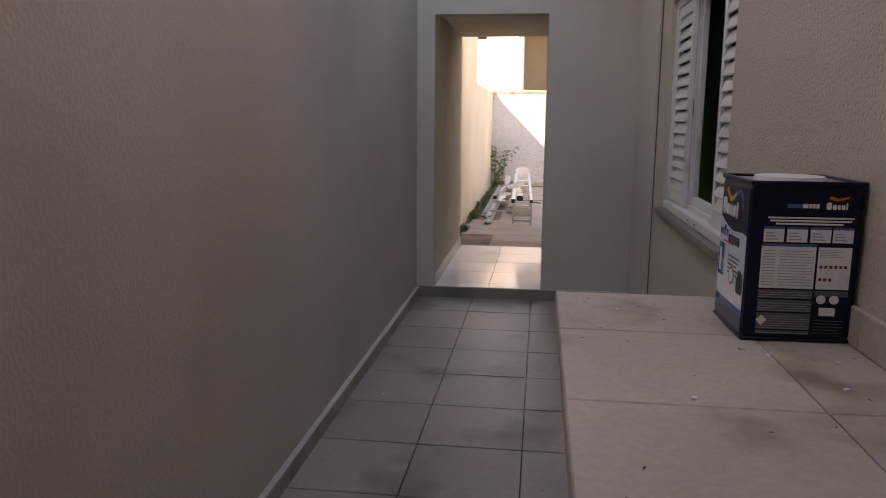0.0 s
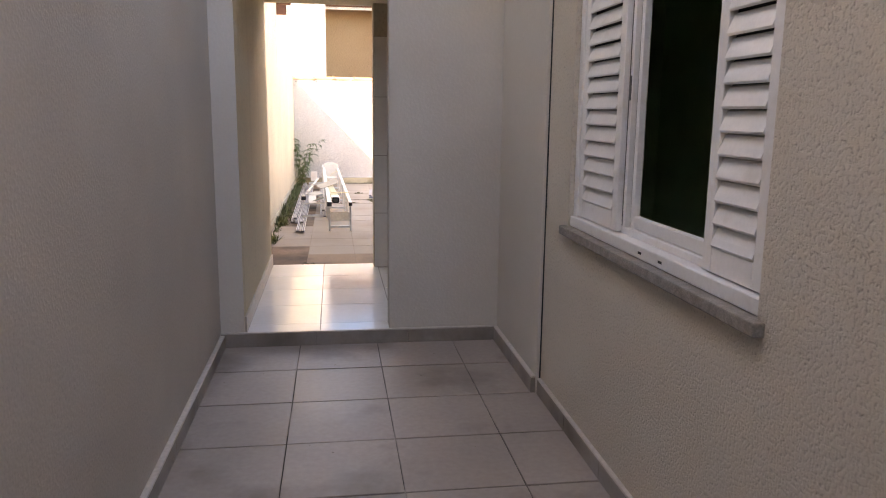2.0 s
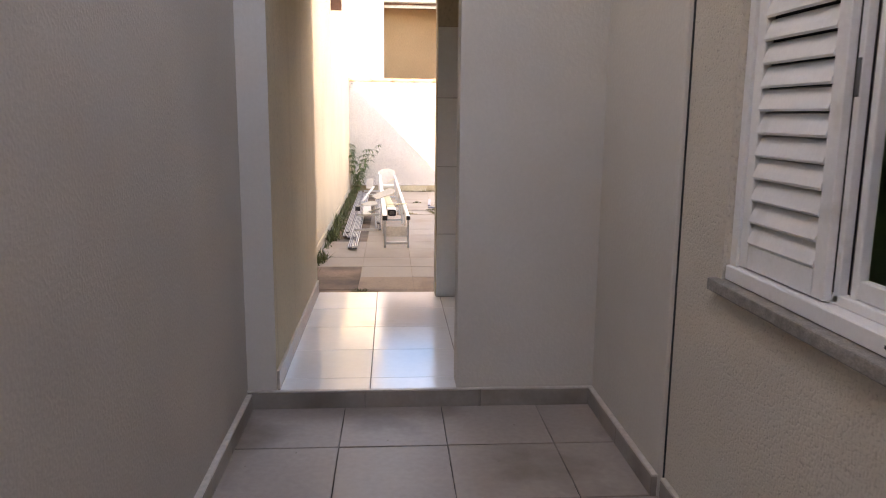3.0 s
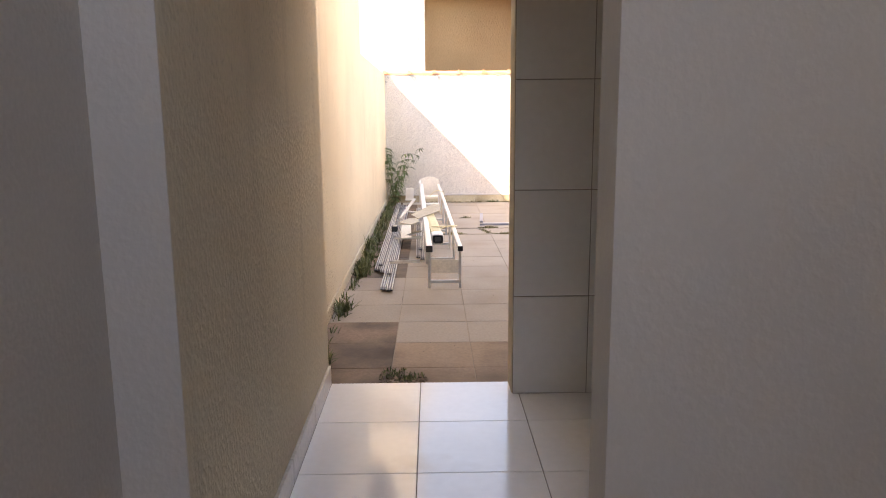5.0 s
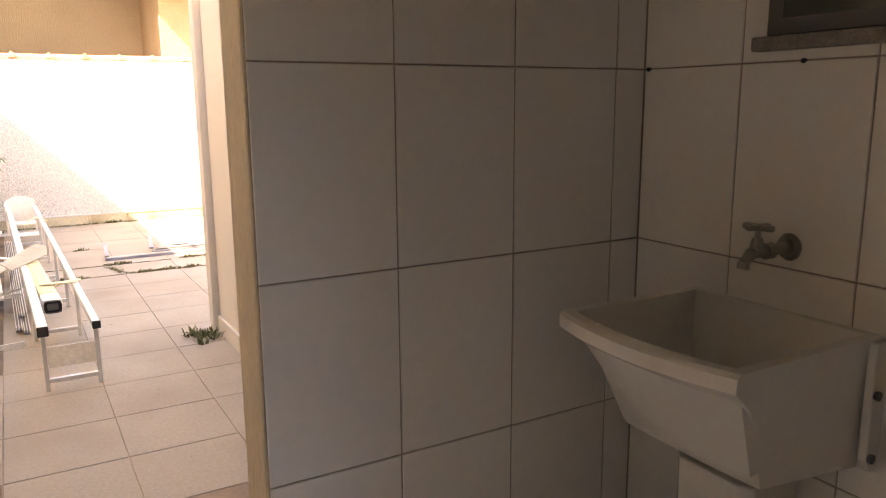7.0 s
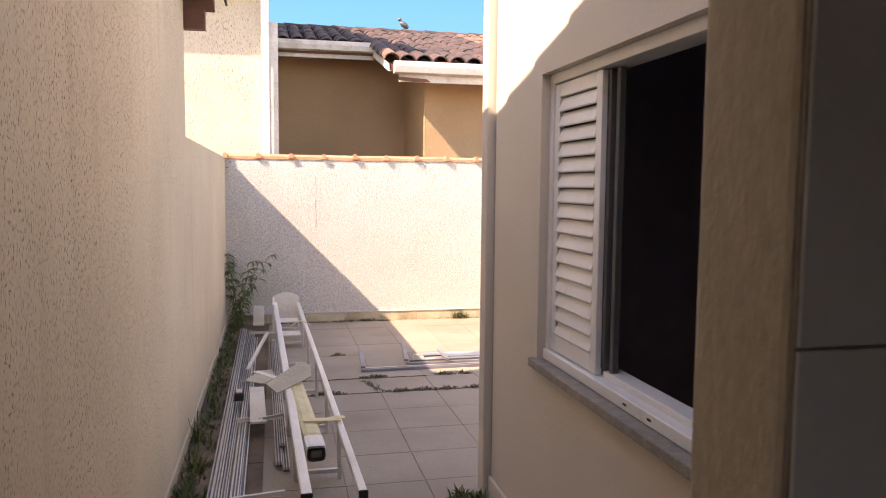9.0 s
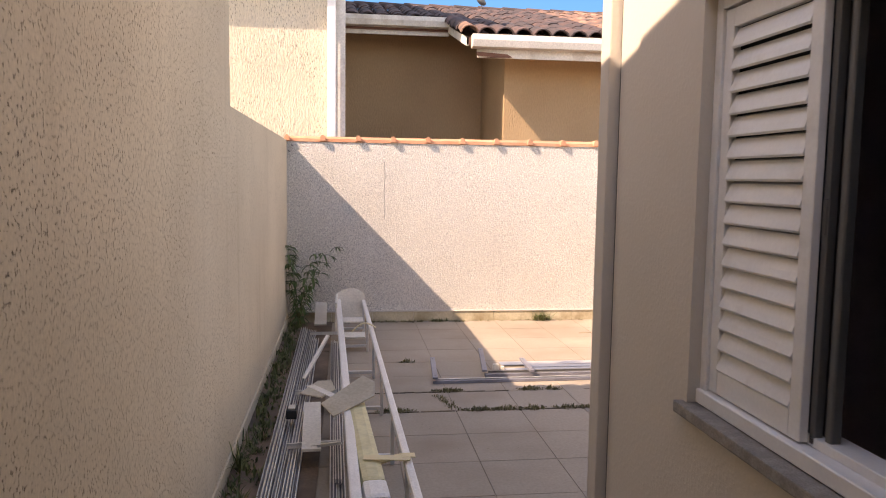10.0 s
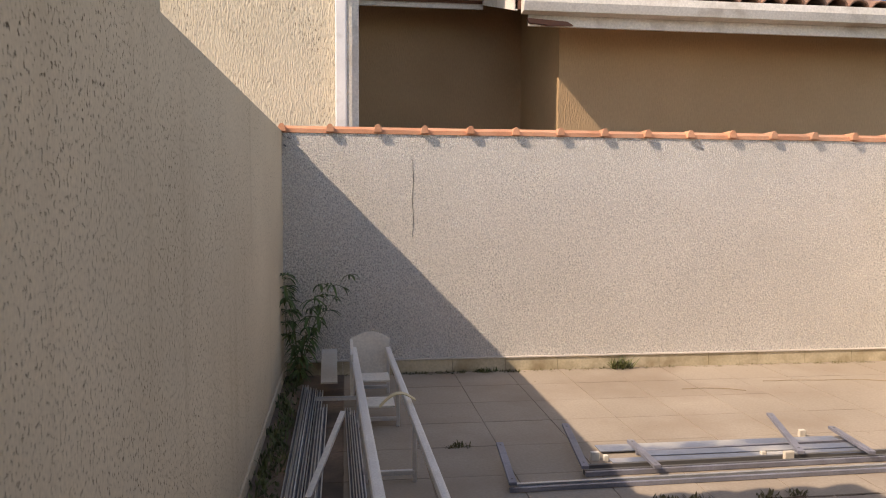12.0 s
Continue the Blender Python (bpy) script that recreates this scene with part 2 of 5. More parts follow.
# opaque blue-grey base paints the sky's reflection, pale stains are dust
M_SKY_TINT_GLASS = surface("dusty_sky_tinted_glass", (0.12, 0.15, 0.21), (0.19, 0.22, 0.28), 0.4, 3, 60, 0.02, 0.0006, stain=(0.56, 0.53, 0.47), stain_scale=3, stain_at=0.64)
M_DIRTY_SKIRT = surface("dirty_skirting_tile", (0.50, 0.43, 0.29), (0.60, 0.52, 0.37), 0.6, 3, 60, 0.1, 0.001, stain=(0.26, 0.19, 0.10), stain_scale=5, stain_at=0.58)
M_STEM = plain("plant_stem", (0.20, 0.20, 0.08), 0.7)
M_TUB = surface("white_ceramic", (0.74, 0.72, 0.67), (0.79, 0.77, 0.72), 0.22, 4, 40, 0.02, 0.0006, stain=(0.52, 0.47, 0.38), stain_scale=5, stain_at=0.72, grain=0.02)
M_CHROME = plain("tarnished_chrome", (0.33, 0.32, 0.29), 0.34, 1.0, 0.05, 0.08)
M_NAVY = plain("navy_print", (0.008, 0.010, 0.032), 0.32, spec=0.22)
M_PRINT_PALE = plain("pale_grey_print", (0.46, 0.47, 0.51), 0.35)
M_PRINT_WINE = plain("wine_print", (0.22, 0.045, 0.055), 0.35)
M_GROOVE = surface("dull_grooved_aluminium", (0.10, 0.10, 0.11), (0.20, 0.20, 0.22), 0.5, 6, 120, 0.05, 0.0008, metal=0.5)
M_TIN = plain("tin_lid", (0.55, 0.53, 0.48), 0.35, 0.8)
M_PALE_BLUE = plain("pale_blue_print", (0.62, 0.71, 0.82), 0.35)
M_PRINT_WHITE = plain("white_print", (0.84, 0.85, 0.87), 0.35)
M_PRINT_GREY = plain("grey_print", (0.13, 0.135, 0.17), 0.4, spec=0.25)
M_PRINT_BLUE = plain("mid_blue_print", (0.05, 0.13, 0.33), 0.3)
M_PRINT_RED = plain("red_print", (0.55, 0.05, 0.04), 0.3)
M_PRINT_ORANGE = plain("orange_print", (0.75, 0.25, 0.03), 0.3)
M_PRINT_YELLOW = plain("yellow_print", (0.72, 0.60, 0.05), 0.3)
M_PRINT_GREEN = plain("green_print", (0.045, 0.10, 0.035), 0.35)
M_INSIDE = plain("green_room_paint", (0.50, 0.66, 0.44), 0.8)
M_INSIDE_DARK = plain("plum_room_paint", (0.50, 0.45, 0.50), 0.8)
M_LITTER = surface("dry_litter", (0.07, 0.05, 0.035), (0.16, 0.11, 0.07), 0.95, 20, 80, 0.2, 0.002)


def glass(name, tint):
    m = bpy.data.materials.new(name)
    m.use_nodes = True
    p = m.node_tree.nodes["Principled BSDF"]
    p.inputs["Base Color"].default_value = (*tint, 1)
    p.inputs["Roughness"].default_value = 0.02
    p.inputs["Transmission Weight"].default_value = 1.0
    p.inputs["IOR"].default_value = 1.45
    return m


M_GLASS = glass("window_glass", (0.80, 0.86, 0.80))


# ---- builders ----
def mesh_of(name, bm, material, smooth=False):
    me = bpy.data.meshes.new(name)
    bmesh.ops.recalc_face_normals(bm, faces=bm.faces)
    for f in bm.faces:
        f.smooth = smooth
    bm.to_mesh(me)
    bm.free()
    if smooth:
        me.set_sharp_from_angle(angle=radians(42))
    me.materials.append(material)
    return me


def part(name, bm, material, parent=None, label="", smooth=False):
    ob = new(name, mesh_of(name, bm, material, smooth))
    ob.parent = parent
    return tagged(ob, label)


def thing(name, label, category, group="", kind="", at=(0, 0, 0), turn=0.0):
    ob = new(name)
    ob.matrix_world = pose(*at, 0, 0, turn)
    ob.empty_display_size = 0.1
    return tagged(ob, label, category, group, kind)


def add_box(bm, x0, x1, y0, y1, z0, z1, bevel=0.0, turn=None):
    r = bmesh.ops.create_cube(bm, size=1.0)
    c = Matrix.Translation(((x0 + x1) / 2, (y0 + y1) / 2, (z0 + z1) / 2))
    bmesh.ops.transform(bm, matrix=c @ (turn or Matrix()) @ Matrix.Diagonal((x1 - x0, y1 - y0, z1 - z0, 1)), verts=r["verts"])
    if bevel:
        edges = list({e for v in r["verts"] for e in v.link_edges})
        bmesh.ops.bevel(bm, geom=edges, offset=bevel, segments=1 if bevel < 0.004 else 2, affect="EDGES", profile=0.6)
    return bm


def box(x0, x1, y0, y1, z0, z1, bevel=0.0):
    return add_box(bmesh.new(), x0, x1, y0, y1, z0, z1, bevel)


def prism(points, axis, lo, hi, bevel=0.0):
    """A polygon of (u, v) drawn out along an axis from lo to hi."""
    bm = bmesh.new()
    put = {"x": lambda u, v, w: (w, u, v), "y": lambda u, v, w: (u, w, v), "z": lambda u, v, w: (u, v, w)}[axis]
    a = [bm.verts.new(put(u, v, lo)) for u, v in points]
    b = [bm.verts.new(put(u, v, hi)) for u, v in points]
    bm.faces.new(a), bm.faces.new(b[::-1])
    for i in range(len(a)):
        j = (i + 1) % len(a)
        bm.faces.new((a[i], a[j], b[j], b[i]))
    bmesh.ops.recalc_face_normals(bm, faces=bm.faces)
    if bevel:
        bmesh.ops.bevel(bm, geom=bm.edges[:], offset=bevel, segments=2, affect="EDGES", profile=0.6)
    return bm


def bar(p, q, w, h, bevel=0.002, roll=0.0, bm=None):
    """A straight profile of section w by h from p to q."""
    bm = bm or bmesh.new()
    p, q = Vector(p), Vector(q)
    m = Matrix.Translation((p + q) / 2) @ (q - p).to_track_quat("Y", "Z").to_matrix().to_4x4() @ pose(0, 0, 0, 0, roll, 0)
    r = bmesh.ops.create_cube(bm, size=1.0)
    bmesh.ops.transform(bm, matrix=m @ Matrix.Diagonal((w, (q - p).length, h, 1)), verts=r["verts"])
    if bevel:
        bmesh.ops.bevel(bm, geom=list({e for v in r["verts"] for e in v.link_edges}), offset=bevel, segments=2, affect="EDGES", profile=0.6)
    return bm


def rod(p, q, r0, r1=None, sides=12, bm=None, caps=True):
    bm = bm or bmesh.new()
    p, q = Vector(p), Vector(q)
    m = Matrix.Translation((p + q) / 2) @ (q - p).to_track_quat("Z", "Y").to_matrix().to_4x4()
    bmesh.ops.create_cone(bm, cap_ends=caps, segments=sides, radius1=r0, radius2=r0 if r1 is None else r1, depth=(q - p).length, matrix=m)
    return bm


PIECES = {}


def piece(name, size, material, parent, at, turn=0.0, lift=0.0, edge=0.003, axis="z"):
    """A tile of its own: chamfered slab with its back at the origin. axis: the way that its face looks."""
    key = (name, tuple(round(v, 4) for v in size), material.name, axis)
    if key not in PIECES:
        sx, sy, th = size
        bm = bmesh.new()
        a = [bm.verts.new((u * sx / 2, v * sy / 2, 0)) for u, v in ((-1, -1), (1, -1), (1, 1), (-1, 1))]
        b = [bm.verts.new((u * sx / 2, v * sy / 2, th - edge)) for u, v in ((-1, -1), (1, -1), (1, 1), (-1, 1))]
        c = [bm.verts.new((u * (sx / 2 - edge), v * (sy / 2 - edge), th)) for u, v in ((-1, -1), (1, -1), (1, 1), (-1, 1))]
        bm.faces.new(c)
        for lo, hi in ((a, b), (b, c)):
            for i in range(4):
                bm.faces.new((lo[i], lo[(i + 1) % 4], hi[(i + 1) % 4], hi[i]))
        way = {"z": Matrix(), "-y": pose(0, 0, 0, 90), "-x": pose(0, 0, 0, 90, 0, -90), "x": pose(0, 0, 0, 90, 0, 90), "y": pose(0, 0, 0, 90, 0, 180)}[axis]
        bmesh.ops.transform(bm, matrix=way, verts=bm.verts)
        PIECES[key] = mesh_of(name, bm, material)
    ob = new(name, PIECES[key])
    ob.parent = parent
    ob.location = Vector(at) + Vector((0, 0, lift))
    ob.rotation_euler = (0, 0, radians(turn)) if axis == "z" else (0, 0, 0)
    return ob


def structure(name, bm, material, label, category):
    return tagged(part(name, bm, material, None, label), "", category, "", "structure")


# ---- large structure ----
XL, XR = -0.675, 0.867         # corridor faces
YL = -0.742                    # yard face of the boundary wall
OP0, OP1 = -0.55, 0.236        # passage opening
HC = 3.0                       # corridor walls
YE = 6.12                      # face of the end wall
PZ = 0.075                     # passage floor
TW0, TW1 = 7.806, 7.965         # tiled wall of the laundry niche
LX = 1.275                     # far side of the niche
YC = 10.772                    # corner of the house
XH = 0.812                     # yard face of the house
BW = 15.56                     # back wall
YX = 4.26                      # far side of the yard
TOP = 1.80                     # low walls
YZ = -0.012                    # yard paving
RIDGE = 4.652                  # tall neighbour


def gable(y):
    return 2.60 + 0.285 * (12.2 - y) if y > 5 else RIDGE - 0.30 * (5 - y)


structure("ground", box(-60, 60, -50, 90, -0.4, -0.06), M_SOIL, "bare brown soil ground around the houses", "ground")
structure("wall_boundary", prism([(-1.6, -0.3), (11.96, -0.3), (11.96, gable(11.96) - 0.08), (5, gable(5) - 0.08), (-1.6, gable(-1.6) - 0.08)], "x", -0.96, YL),
          M_ROUGH, "tall beige rough-plastered boundary wall of the neighbouring house", "wall")
structure("wall_corridor_west", prism([(-1.6, -0.3), (YE - 0.004, -0.3), (YE - 0.004, 4.2), (5.0, 4.5), (3.0, 3.93), (1.11, 3.36), (1.11, 2.998), (-1.6, 2.998)], "x", YL, XL), M_CORRIDOR,
          "tall greyish-beige plastered corridor wall", "wall")
structure("wall_boundary_low", prism([(11.96, -0.3), (BW + 0.15, -0.3), (BW + 0.15, TOP), (11.96, TOP)], "x", -0.90, YL), M_ROUGH,
          "low beige rough-plastered boundary wall beside the yard", "wall")
bm = box(YL, OP0, YE, 7.95, -0.2, 2.35)
structure("wall_passage_west", bm, M_PASSAGE, "beige rough-plastered passage wall with darker vertical streaks", "wall")
bm = box(OP1, 1.42, YE, YE + 0.14, -0.2, HC)
add_box(bm, OP0, OP1, YE, YE + 0.14, 2.005, HC), add_box(bm, YL, OP0, YE - 0.004, YE, -0.2, HC), add_box(bm, YL, OP0, YE, YE + 0.14, 2.35, HC)
structure("wall_end", bm, M_END, "pale beige end wall with a doorless passage opening", "wall")


def holed_wall(x0, x1, ys, zs):
    """A wall between x0 and x1 with one opening: ys and zs are its two ends and the opening's edges between them."""
    bm = bmesh.new()
    a, b = ([[bm.verts.new((x, y, z)) for z in zs] for y in ys] for x in (x0, x1))
    for i in range(3):
        for j in range(3):
            if (i, j) != (1, 1):
                for g in (a, b):
                    bm.faces.new((g[i][j], g[i + 1][j], g[i + 1][j + 1], g[i][j + 1]))
    for lo, hi in ((0, 3), (1, 2)):
        ring = [(i, lo) for i in range(lo, hi)] + [(hi, j) for j in range(lo, hi)] + [(i, hi) for i in range(hi, lo, -1)] + [(lo, j) for j in range(hi, lo, -1)]
        for (i, j), (k, l) in zip(ring, ring[1:] + ring[:1]):
            bm.faces.new((a[i][j], a[k][l], b[k][l], b[i][j]))
    return bm


bm = holed_wall(XR, XR + 0.14, (-1.6, 3.585, 4.955, 5.264), (-0.2, 0.803, 1.90, HC))
structure("wall_corridor_east", bm, M_HOUSE, "cream rough-plastered house wall with a shuttered window", "wall")
structure("wall_corridor_east_end", box(XR - 0.02, XR + 0.14, 5.2685, YE, -0.2, HC, 0.008), M_END, "pale plastered wall strip beyond an expansion joint", "wall")
structure("joint_filler", box(XR - 0.005, XR + 0.1, 5.2635, 5.269, -0.2, HC), M_RUBBER, "dark open expansion joint in the wall", "joint")
structure("wall_corridor_south", box(-0.96, XR + 0.14, -1.75, -1.6, -0.2, HC), M_HOUSE, "cream plastered wall closing the corridor", "wall")
structure("wall_laundry_east", box(LX, LX + 0.14, YE + 0.14, TW1, -0.2, 2.9), M_SMOOTH, "plastered wall behind the tiles of the laundry niche", "wall")
structure("wall_laundry_north", box(0.24, LX, TW0, TW1, -0.2, 2.35, 0.010), M_PILLAR, "beige wall stub between laundry niche and yard", "wall")
bm = holed_wall(XH, 0.95, (TW1, 8.60, 10.04, 10.662), (-0.2, 0.800, 1.96, 2.9))
structure("wall_yard_east", bm, M_SMOOTH, "cream plastered house wall with a shuttered window", "wall")
structure("pilaster_corner", box(0.773, 1.0, 10.679, YC, -0.2, 2.9, 0.006), M_SMOOTH, "cream plastered corner pilaster beside a dark joint", "pilaster")
structure("joint_filler_yard", box(XH + 0.004, 0.94, 10.660, 10.681, -0.2, 2.9), M_RUBBER, "dark open expansion joint beside the pilaster", "joint")
structure("wall_yard_south", box(1.0, YX + 0.15, YC - 0.15, YC, -0.2, 2.9), M_SMOOTH, "cream plastered house wall facing the yard", "wall")
structure("wall_back", box(-0.90, YX + 0.15, BW, BW + 0.15, -0.2, TOP - 0.012), M_BACK, "pale rough-plastered back wall of the yard", "wall")
structure("wall_yard_east_low", box(YX, YX + 0.15, YC, BW, -0.2, TOP), M_BACK, "pale rough-plastered side wall of the yard", "wall")
structure("ceiling_passage", box(OP0, LX, YE + 0.14, 7.95, 2.045, 2.35), M_CEIL, "yellowish plastered ceiling of the passage", "ceiling")
# unseen slab, added only to cut sky light at the corridor's south end
structure("roof_corridor", box(-0.67, 0.278, -1.75, 1.1, HC, HC + 0.12), M_CEIL, "unseen flat slab added to shade the south end of the corridor", "roof")
# house roof, drawn out over the corridor as an added eave that dims it
structure("roof_house_south", box(0.28, YX + 0.4, -1.75, YE + 0.14, HC, HC + 0.15), M_CEIL, "flat roof slab of the house with an unseen eave added to shade the corridor", "roof")
structure("roof_house", box(XH, YX + 0.4, YE + 0.145, YC - 0.004, 2.9, 3.05), M_CEIL, "flat roof slab over the house", "roof")
# clear blue sky low over the far roofs
m = bpy.data.materials.new("far_sky")
m.use_nodes = True
t = m.node_tree
t.nodes.remove(t.nodes["Principled BSDF"])
glow, where, split, fade, tone = (t.nodes.new(k) for k in ("ShaderNodeEmission", "ShaderNodeNewGeometry", "ShaderNodeSeparateXYZ", "ShaderNodeMapRange", "ShaderNodeMix"))
tone.data_type = "RGBA"
fade.inputs[1].default_value, fade.inputs[2].default_value = 6, 26
tone.inputs[6].default_value, tone.inputs[7].default_value = (0.062, 0.235, 0.48, 1), (0.03, 0.16, 0.43, 1)
t.links.new(where.outputs["Position"], split.inputs[0])
t.links.new(split.outputs[2], fade.inputs[0])
t.links.new(fade.outputs[0], tone.inputs[0])
t.links.new(tone.outputs[2], glow.inputs[0])
t.links.new(glow.outputs[0], t.nodes["Material Output"].inputs[0])
structure("backdrop", box(-60, 60, 82, 82.5, -0.06, 27), m, "clear blue sky beyond the roofs", "sky")
# rooms behind the windows
for nm, y0, y1, mat in (("room_shell_south", -1.6, 6.1, M_INSIDE), ("room_shell_north", 7.98, 10.61, M_INSIDE_DARK)):
    x0 = XR + 0.141 if nm.endswith("south") else 0.951
    x1 = 1.75 if nm.endswith("south") else 4.1
    bm = box(x0, x1, y0, y0 + 0.02, 0.0, 2.89)
    add_box(bm, x0, x1, y1 - 0.02, y1, 0.0, 2.89), add_box(bm, x1 - 0.02, x1, y0 + 0.02, y1 - 0.02, 0.0, 2.89)
    add_box(bm, x0, x1 - 0.02, y0 + 0.02, y1 - 0.02, 0.0, 0.02), add_box(bm, x0, x1 - 0.02, y0 + 0.02, y1 - 0.02, 2.87, 2.89)
    structure(nm, bm, mat, "plain painted walls of an unlit room", "room")

# floors: bedding first, tiles at the end of the file
floor_corridor = structure("floor_corridor", box(XL, XR, -1.6, YE, -0.25, -0.005), M_WORN_GROUT, "beige square floor tiles with dark dirty joints", "floor")
floor_passage = structure("floor_passage", box(OP0, LX, YE, 7.945, -0.2, PZ - 0.006), M_LIGHT_GROUT, "glossy white floor tiles with thin joints", "floor")
pavement = structure("pavement_yard", box(YL, YX, 7.945, BW, -0.3, YZ - 0.004), M_TAN_GROUT, "tan square yard tiles with weeds in the joints", "pavement")

# ---- windows ----
def louvre_window(name, x, y0, y1, z0, z1, far0, gap0, near0, slats, deep, label):
    """Sliding window in a wall that looks to -x: far shutter y1..far0, sash strips to gap0, bare pane to near0, near shutter to y0."""
    w = thing(name, label, "window", "", "structure")
    xf = x + deep
    bm = box(xf, x + 0.135, y1 - 0.035, y1, z0 + 0.03, z1, 0.002)
    add_box(bm, xf, x + 0.135, y0, y0 + 0.035, z0 + 0.03, z1, 0.002), add_box(bm, xf, x + 0.135, y0 + 0.035, y1 - 0.035, z1 - 0.04, z1, 0.002)
    add_box(bm, xf - 0.012, x + 0.135, y0 + 0.001, y1 - 0.001, z0 + 0.024, z0 + 0.065, 0.003)
    add_box(bm, xf + 0.03, x + 0.135, y0 + 0.035, y1 - 0.035, z0 + 0.065, z0 + 0.088, 0.002)
    part("window_frame", bm, M_ALU_WHITE, w)
    part("window_sill", box(x - 0.028, x + 0.135, y0 - 0.032, y1 + 0.032, z0 - 0.012, z0 + 0.022, 0.005), M_STONE, w, "grey granite sill")
    za, zb = z0 + 0.07, z1 - 0.045
    for ya, yb, dx in ((far0, y1 - 0.037, 0.008), (y0 + 0.037, near0, 0.008)):
        fr = box(xf + dx, xf + dx + 0.022, ya, ya + 0.045, za, zb, 0.002)
        add_box(fr, xf + dx, xf + dx + 0.022, yb - 0.045, yb, za, zb, 0.002)
        add_box(fr, xf + dx, xf + dx + 0.022, ya + 0.045, yb - 0.045, za, za + 0.065, 0.002)
        add_box(fr, xf + dx, xf + dx + 0.022, ya + 0.045, yb - 0.045, zb - 0.05, zb, 0.002)
        leaf = part("shutter", fr, M_ALU_WHITE, w, "white louvred aluminium shutter")
        # added black sheet, stands in for the shade between the slats
        part("shutter_backing", box(xf + dx + 0.030, xf + dx + 0.034, ya + 0.01, yb - 0.01, za + 0.01, zb - 0.01), M_RUBBER, leaf, "black sheet added behind the louvres to darken their gaps")
        step = (zb - za - 0.115) / slats
        length = yb - ya - 0.088
        key = ("slat", round(length, 3))
        if key not in PIECES:
            h = step
            bm = prism([(0.024, h * 0.98), (0.013, h * 0.92), (0.001, h * 0.42), (-0.005, 0.006), (-0.002, 0.0), (0.005, 0.004), (0.010, h * 0.42), (0.020, h * 0.82), (0.026, h * 0.9)],
                       "y", -length / 2, length / 2)
            PIECES[key] = mesh_of("slat", bm, M_ALU_WHITE)
        for i in range(slats):
            s = new("slat", PIECES[key])
            s.parent = leaf
            s.location = (xf + dx + 0.001, (ya + yb) / 2, za + 0.065 + i * step)
    # meeting strips of the sliding sashes
    dark = name == "window_2"
    part("sash_strip", box(xf + 0.030, xf + 0.052, far0 - 0.022, far0 - 0.002, za, zb, 0.002), M_ALU_DARK if dark else M_ALU_WHITE, w)
    part("sash_strip", box(xf + 0.040, xf + 0.066, gap0, gap0 + 0.022, za, zb, 0.003), M_ALU_DARK if dark else M_ALU_WHITE, w)
    part("sash_groove", box(xf + 0.058, xf + 0.064, gap0 + 0.022, far0 + 0.01, za, zb), M_ALU_DARK, w)
    if not dark:
        part("sash_rail", box(xf + 0.042, xf + 0.066, near0 - 0.01, gap0 - 0.001, za + 0.02, za + 0.062, 0.003), M_ALU_WHITE, w)
    part("latch", box(xf + 0.026, xf + 0.031, far0 - 0.019, far0 - 0.006, (za + zb) / 2 - 0.05, (za + zb) / 2 + 0.03, 0.002), M_ALU_DARK, w, "small dark latch")
    for ya, yb in ((y0 + 0.04, near0 - 0.02), (gap0 + 0.024, y1 - 0.04)):
        pane = part("pane", box(xf + 0.068, xf + 0.072, ya, yb, za, zb), M_GLASS, w, "glass pane slid behind the shutter")
        pane.visible_shadow = False
    for k in (0.35, 0.62):
        yk = gap0 + (near0 - gap0) * k
        part("drain_hole", box(xf - 0.0135, xf - 0.011, yk - 0.012, yk + 0.012, z0 + 0.04, z0 + 0.048, 0.001), M_RUBBER, w)
    return w


louvre_window("window_1", XR, 3.585, 4.955, 0.803, 1.90, 4.518, 4.45, 3.905, 15, 0.020, "white aluminium sliding window with louvred shutters, standing partly open")
louvre_window("window_2", XH, 8.60, 10.04, 0.800, 1.96, 9.575, 9.51, 8.93, 16, 0.036, "white aluminium sliding window with louvred shutters, half open onto a dark room")

# ---- skirtings ----
def skirting(name, runs, material=M_GREY_SKIRT, label="grimy grey-beige tile skirting with a pale top edge", edge=0.008):
    s = thing(name, label, "skirting", "", "structure")
    for x0, x1, y0, y1, z0, z1, cut in runs:
        along = "y" if y1 - y0 > x1 - x0 else "x"
        lo, hi = (y0, y1) if along == "y" else (x0, x1)
        n = max(1, round((hi - lo) / cut))
        for i in range(n):
            a, b = lo + (hi - lo) * i / n + 0.0012, lo + (hi - lo) * (i + 1) / n - 0.0012
            top = z1 - edge
            part("skirting_tile", box(x0, x1, a, b, z0, top, 0.002) if along == "y" else box(a, b, y0, y1, z0, top, 0.002), material, s)
        if edge:
            part("top_edge", box(x0, x1, y0, y1, z1 - edge + 0.0004, z1 + 0.001, 0.002), M_SKIRT, s, "pale mortar top edge")
    return s


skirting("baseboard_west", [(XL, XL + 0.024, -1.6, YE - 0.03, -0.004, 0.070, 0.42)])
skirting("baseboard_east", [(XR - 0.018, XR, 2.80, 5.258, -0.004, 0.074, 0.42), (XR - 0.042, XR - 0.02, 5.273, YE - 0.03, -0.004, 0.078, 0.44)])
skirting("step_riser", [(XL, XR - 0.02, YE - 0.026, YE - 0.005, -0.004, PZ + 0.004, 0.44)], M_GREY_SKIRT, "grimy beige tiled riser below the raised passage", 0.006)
skirting("baseboard_passage", [(OP0, OP0 + 0.012, YE + 0.01, 7.94, PZ, PZ + 0.085, 0.42)], M_SKIRT, "pale tile skirting of the passage", 0)
